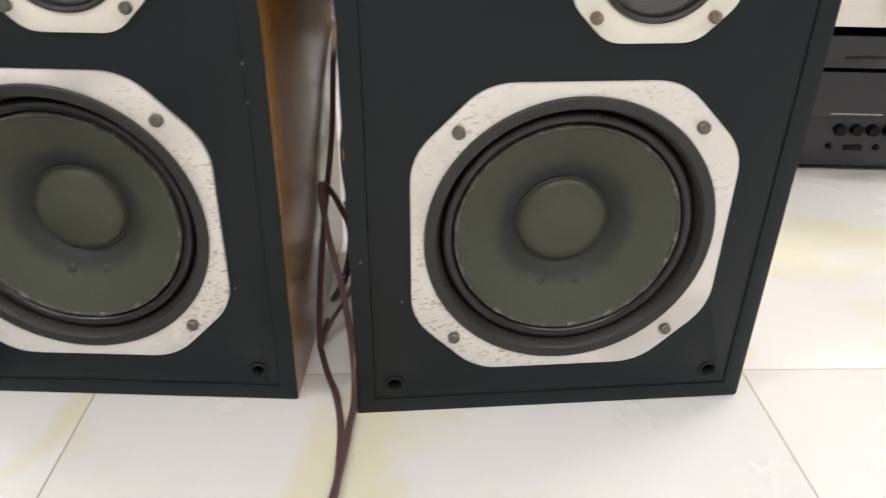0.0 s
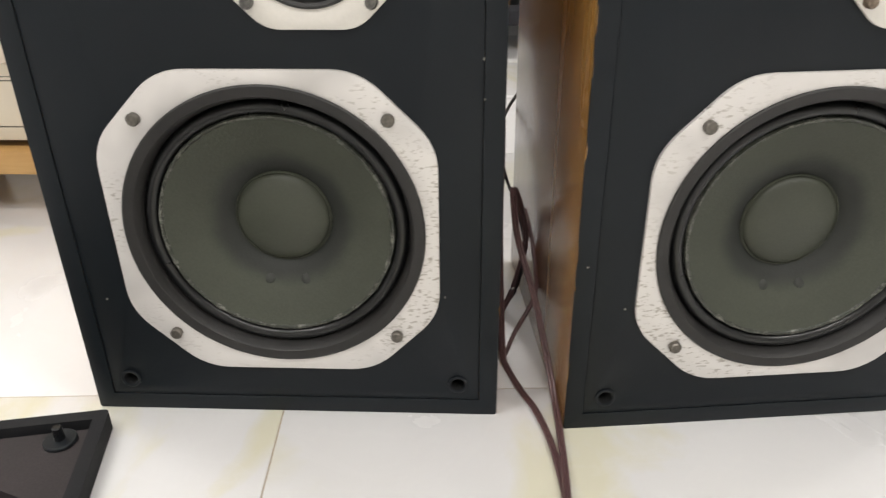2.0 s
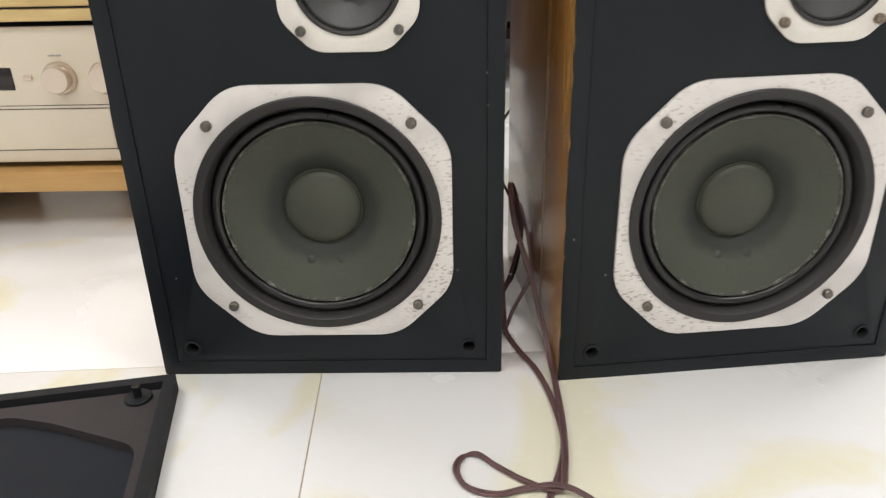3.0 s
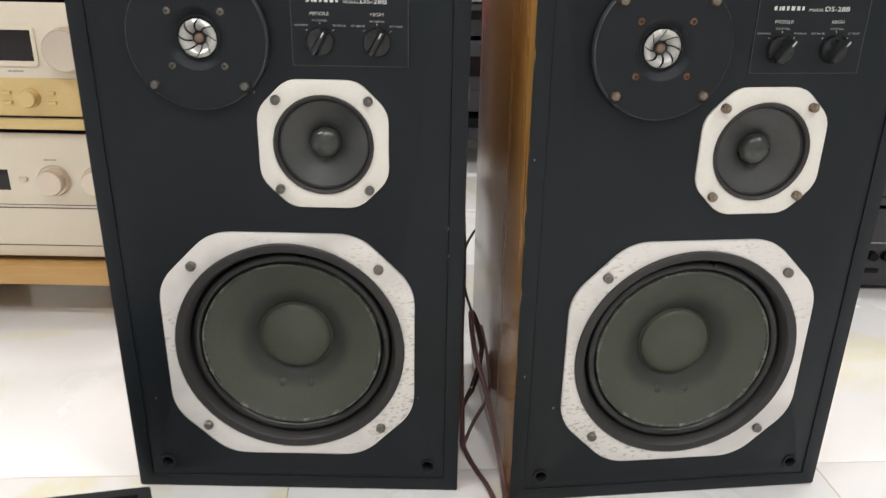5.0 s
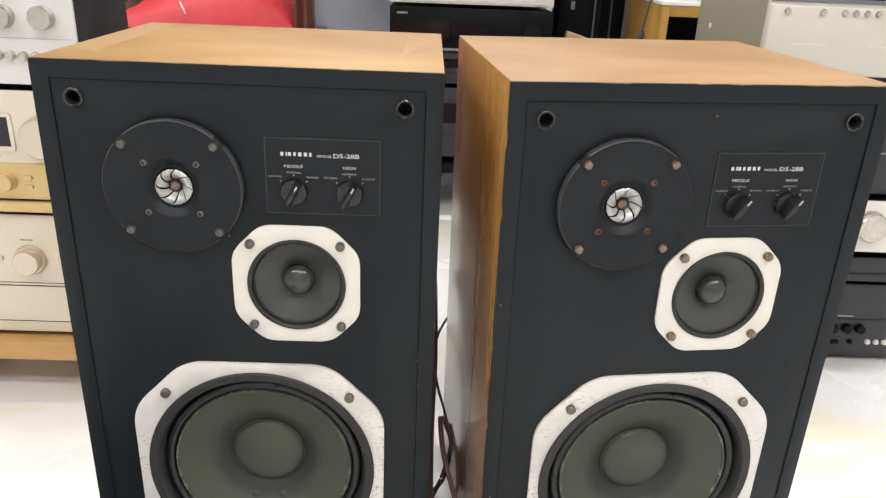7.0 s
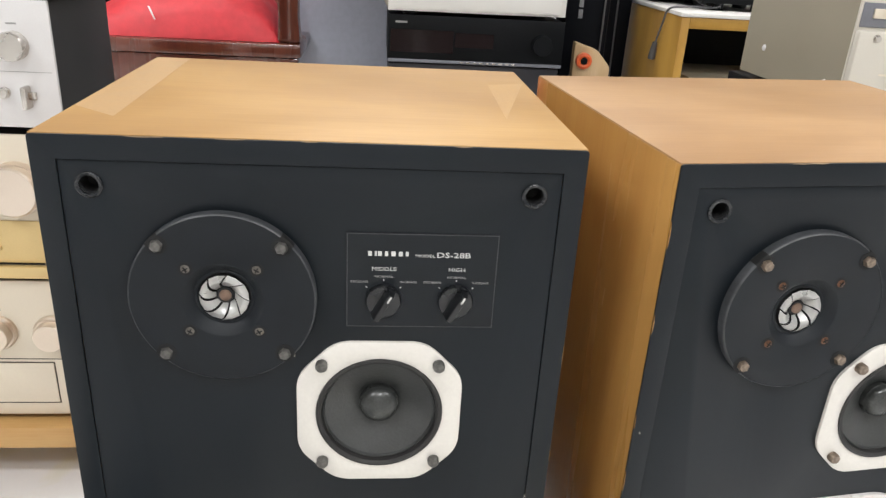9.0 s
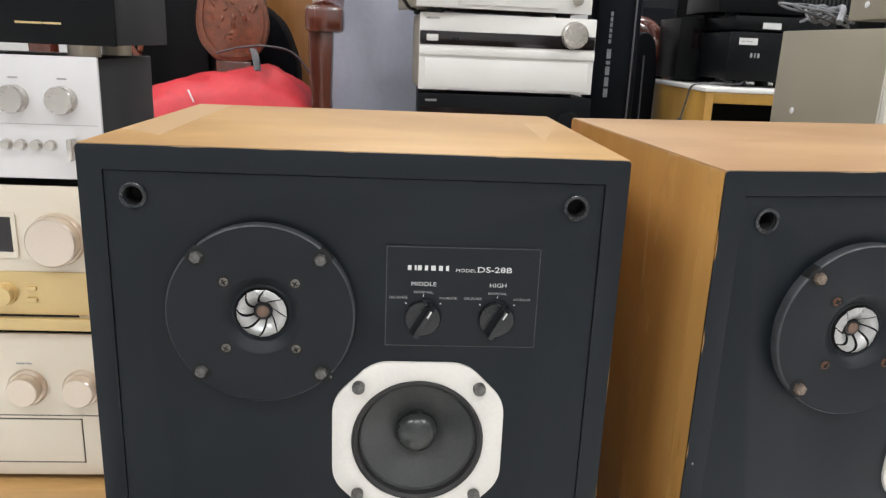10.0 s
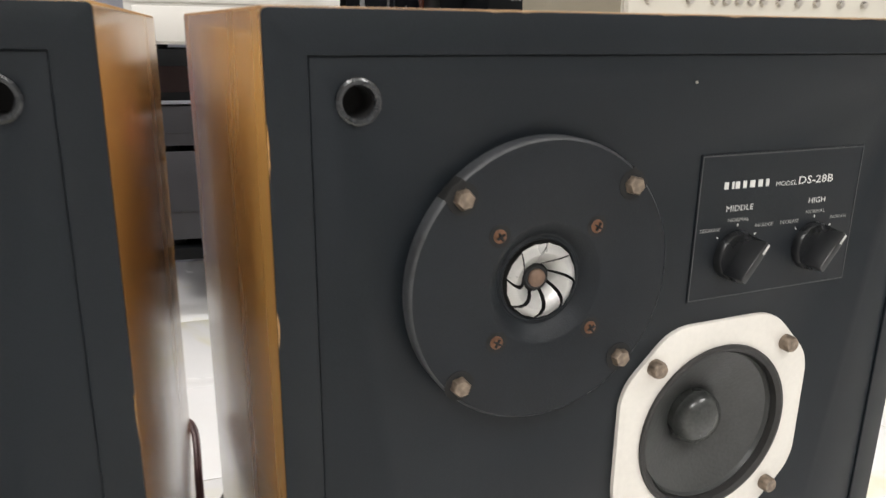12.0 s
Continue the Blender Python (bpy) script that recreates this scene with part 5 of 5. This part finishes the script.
for j in range(ny):
    for i in range(nx):
        bagm.faces.new((grid[j][i], grid[j][i + 1], grid[j + 1][i + 1], grid[j + 1][i]))
RB = thing("red_bag", "slumped bright red nylon bag lying on the chair seat", "bag", pose(-0.515, 1.815, 0.5155))
part("body", bagm, RED_CLOTH, RB)
part("strap", tube([(0.085, 0.02, 0.190), (0.105, -0.06, 0.196), (0.125, -0.13, 0.176), (0.135, -0.155, 0.140)], 0.010, 8, flat=0.3), STRAP, RB, "dark grey webbing strap")
part("strap", tube([(-0.02, 0.03, 0.180), (0.06, 0.02, 0.200), (0.14, 0.03, 0.205), (0.21, 0.05, 0.185), (0.262, 0.06, 0.12)], 0.008, 8, flat=0.4), STRAP, RB, "dark grey webbing strap")
part("zip_pull", tube([(-0.058, -0.168, 0.080), (-0.048, -0.178, 0.064), (-0.040, -0.182, 0.048)], 0.003, 8, flat=0.5), SILVER, RB, "pale metal zip pull")

# ---- gear behind the armchair
bs = unit("black_speaker", "tall black loudspeaker cabinet behind the armchair", "speaker", pose(-0.80, 2.12, 0), 0.34, 0.30, 1.25, BLACK_CASE, BLACK_CASE, 0.02)
bars(bs, "legend_bars", -0.03, 0.93, (0.05,), 0.010, PRINT)
pad = thing("seat_back", "round-shouldered black padded seat back behind the armchair", "seat", pose(-0.47, 2.14, 0))
part("cushion", plate(rounded([(-0.24, 0.02), (0.125, 0.02), (0.135, 0.66), (0.085, 0.80), (0.0, 0.865), (-0.12, 0.88), (-0.24, 0.86)], 0.05, 5), [], 0.0, 0.14, bevel=0.02), BAG, pad)
part("base", box(-0.20, 0.10, 0.01, 0.13, 0.0, 0.0195, 0.004), BLACK_CASE, pad)
case = thing("instrument_case", "narrow round-topped black padded case beside the chair", "case", pose(0.768, 1.80, 0))
part("body", plate(rounded([(-0.045, 0.0), (0.045, 0.0), (0.048, 0.70), (0.034, 0.79), (0.0, 0.815), (-0.034, 0.79), (-0.048, 0.70)], 0.03, 5), [], 0.0, 0.09, bevel=0.012), BAG, case)
part("zip", tube([(0.0, -0.001, 0.06), (0.003, -0.002, 0.4), (0.0, -0.001, 0.74)], 0.003), STRAP, case)
drum = thing("wooden_drum", "orange-brown wooden round cabinet with a pale band", "drum", pose(-0.36, 2.62, 0))
part("body", lathe([(0.0, 0.0), (0.20, 0.0), (0.215, 0.5), (0.21, 0.90), (0.0, 0.91)], 40), DRUM_BODY, drum, "", pose(0, 0, 0, 90) )
part("band", lathe([(0.0, 0.912), (0.205, 0.912), (0.205, 1.25), (0.0, 1.25)], 40), DRUM_BAND, drum, "pale upper band", pose(0, 0, 0, 90))

# ---- dark shelving at the far side of the shop
rack = thing("shelf_unit", "tall black shelf unit crowded with dark gear at the far side", "shelf", pose(1.97, 2.75, 0))
for sx in (-0.80, 0.0, 0.80):
    part("upright", box(sx - 0.02, sx + 0.02, 0, 0.40, 0, 1.6, 0.002), BLACK_CASE, rack)
for zz in (0.05, 0.45, 0.85, 1.25, 1.58):
    part("shelf", box(-0.779, -0.021, 0.0, 0.39, zz, zz + 0.02), BLACK_CASE, rack)
    part("shelf", box(0.021, 0.779, 0.0, 0.39, zz, zz + 0.02), BLACK_CASE, rack)
part("back_panel", box(-0.80, 0.80, 0.401, 0.41, 0.0, 1.6), BLACK_CASE, rack)

# ---------------------------------------------------------------- floor tiles
TILE = 0.698
tile_mesh = mesh_of(box(-TILE / 2 + 0.0007, TILE / 2 - 0.0007, -TILE / 2 + 0.0007, TILE / 2 - 0.0007, -0.0024, 0.0, 0.0004), "tile", MARBLE)
turn = pose(-0.012, -0.02, 0, 0, 0, 3.4)
SIDES = [((RX0 + 0.001, 0, 0), (-1, 0, 0)), ((RX1 - 0.001, 0, 0), (1, 0, 0)), ((0, RY0 + 0.001, 0), (0, -1, 0)), ((0, RY1 - 0.001, 0), (0, 1, 0))]
for i in range(-7, 8):
    for j in range(-7, 7):
        m = turn @ pose((i + 0.5) * TILE, 0.048 + (j + 0.5) * TILE, 0)
        corners = [m @ Vector((sx * TILE / 2, sy * TILE / 2, 0)) for sx in (-1, 1) for sy in (-1, 1)]
        inside = [RX0 < c.x < RX1 and RY0 < c.y < RY1 for c in corners]
        if all(inside):
            t = new("tile", tile_mesh)
            t.parent = floor
            t.matrix_basis = m
        elif any(inside):
            cut = bmesh.new()
            cut.from_mesh(tile_mesh)
            bmesh.ops.transform(cut, matrix=m, verts=cut.verts)
            for co, no in SIDES:
                bmesh.ops.bisect_plane(cut, geom=[*cut.verts, *cut.edges, *cut.faces], plane_co=co, plane_no=no, clear_outer=True)
            part("tile", cut, MARBLE, floor)
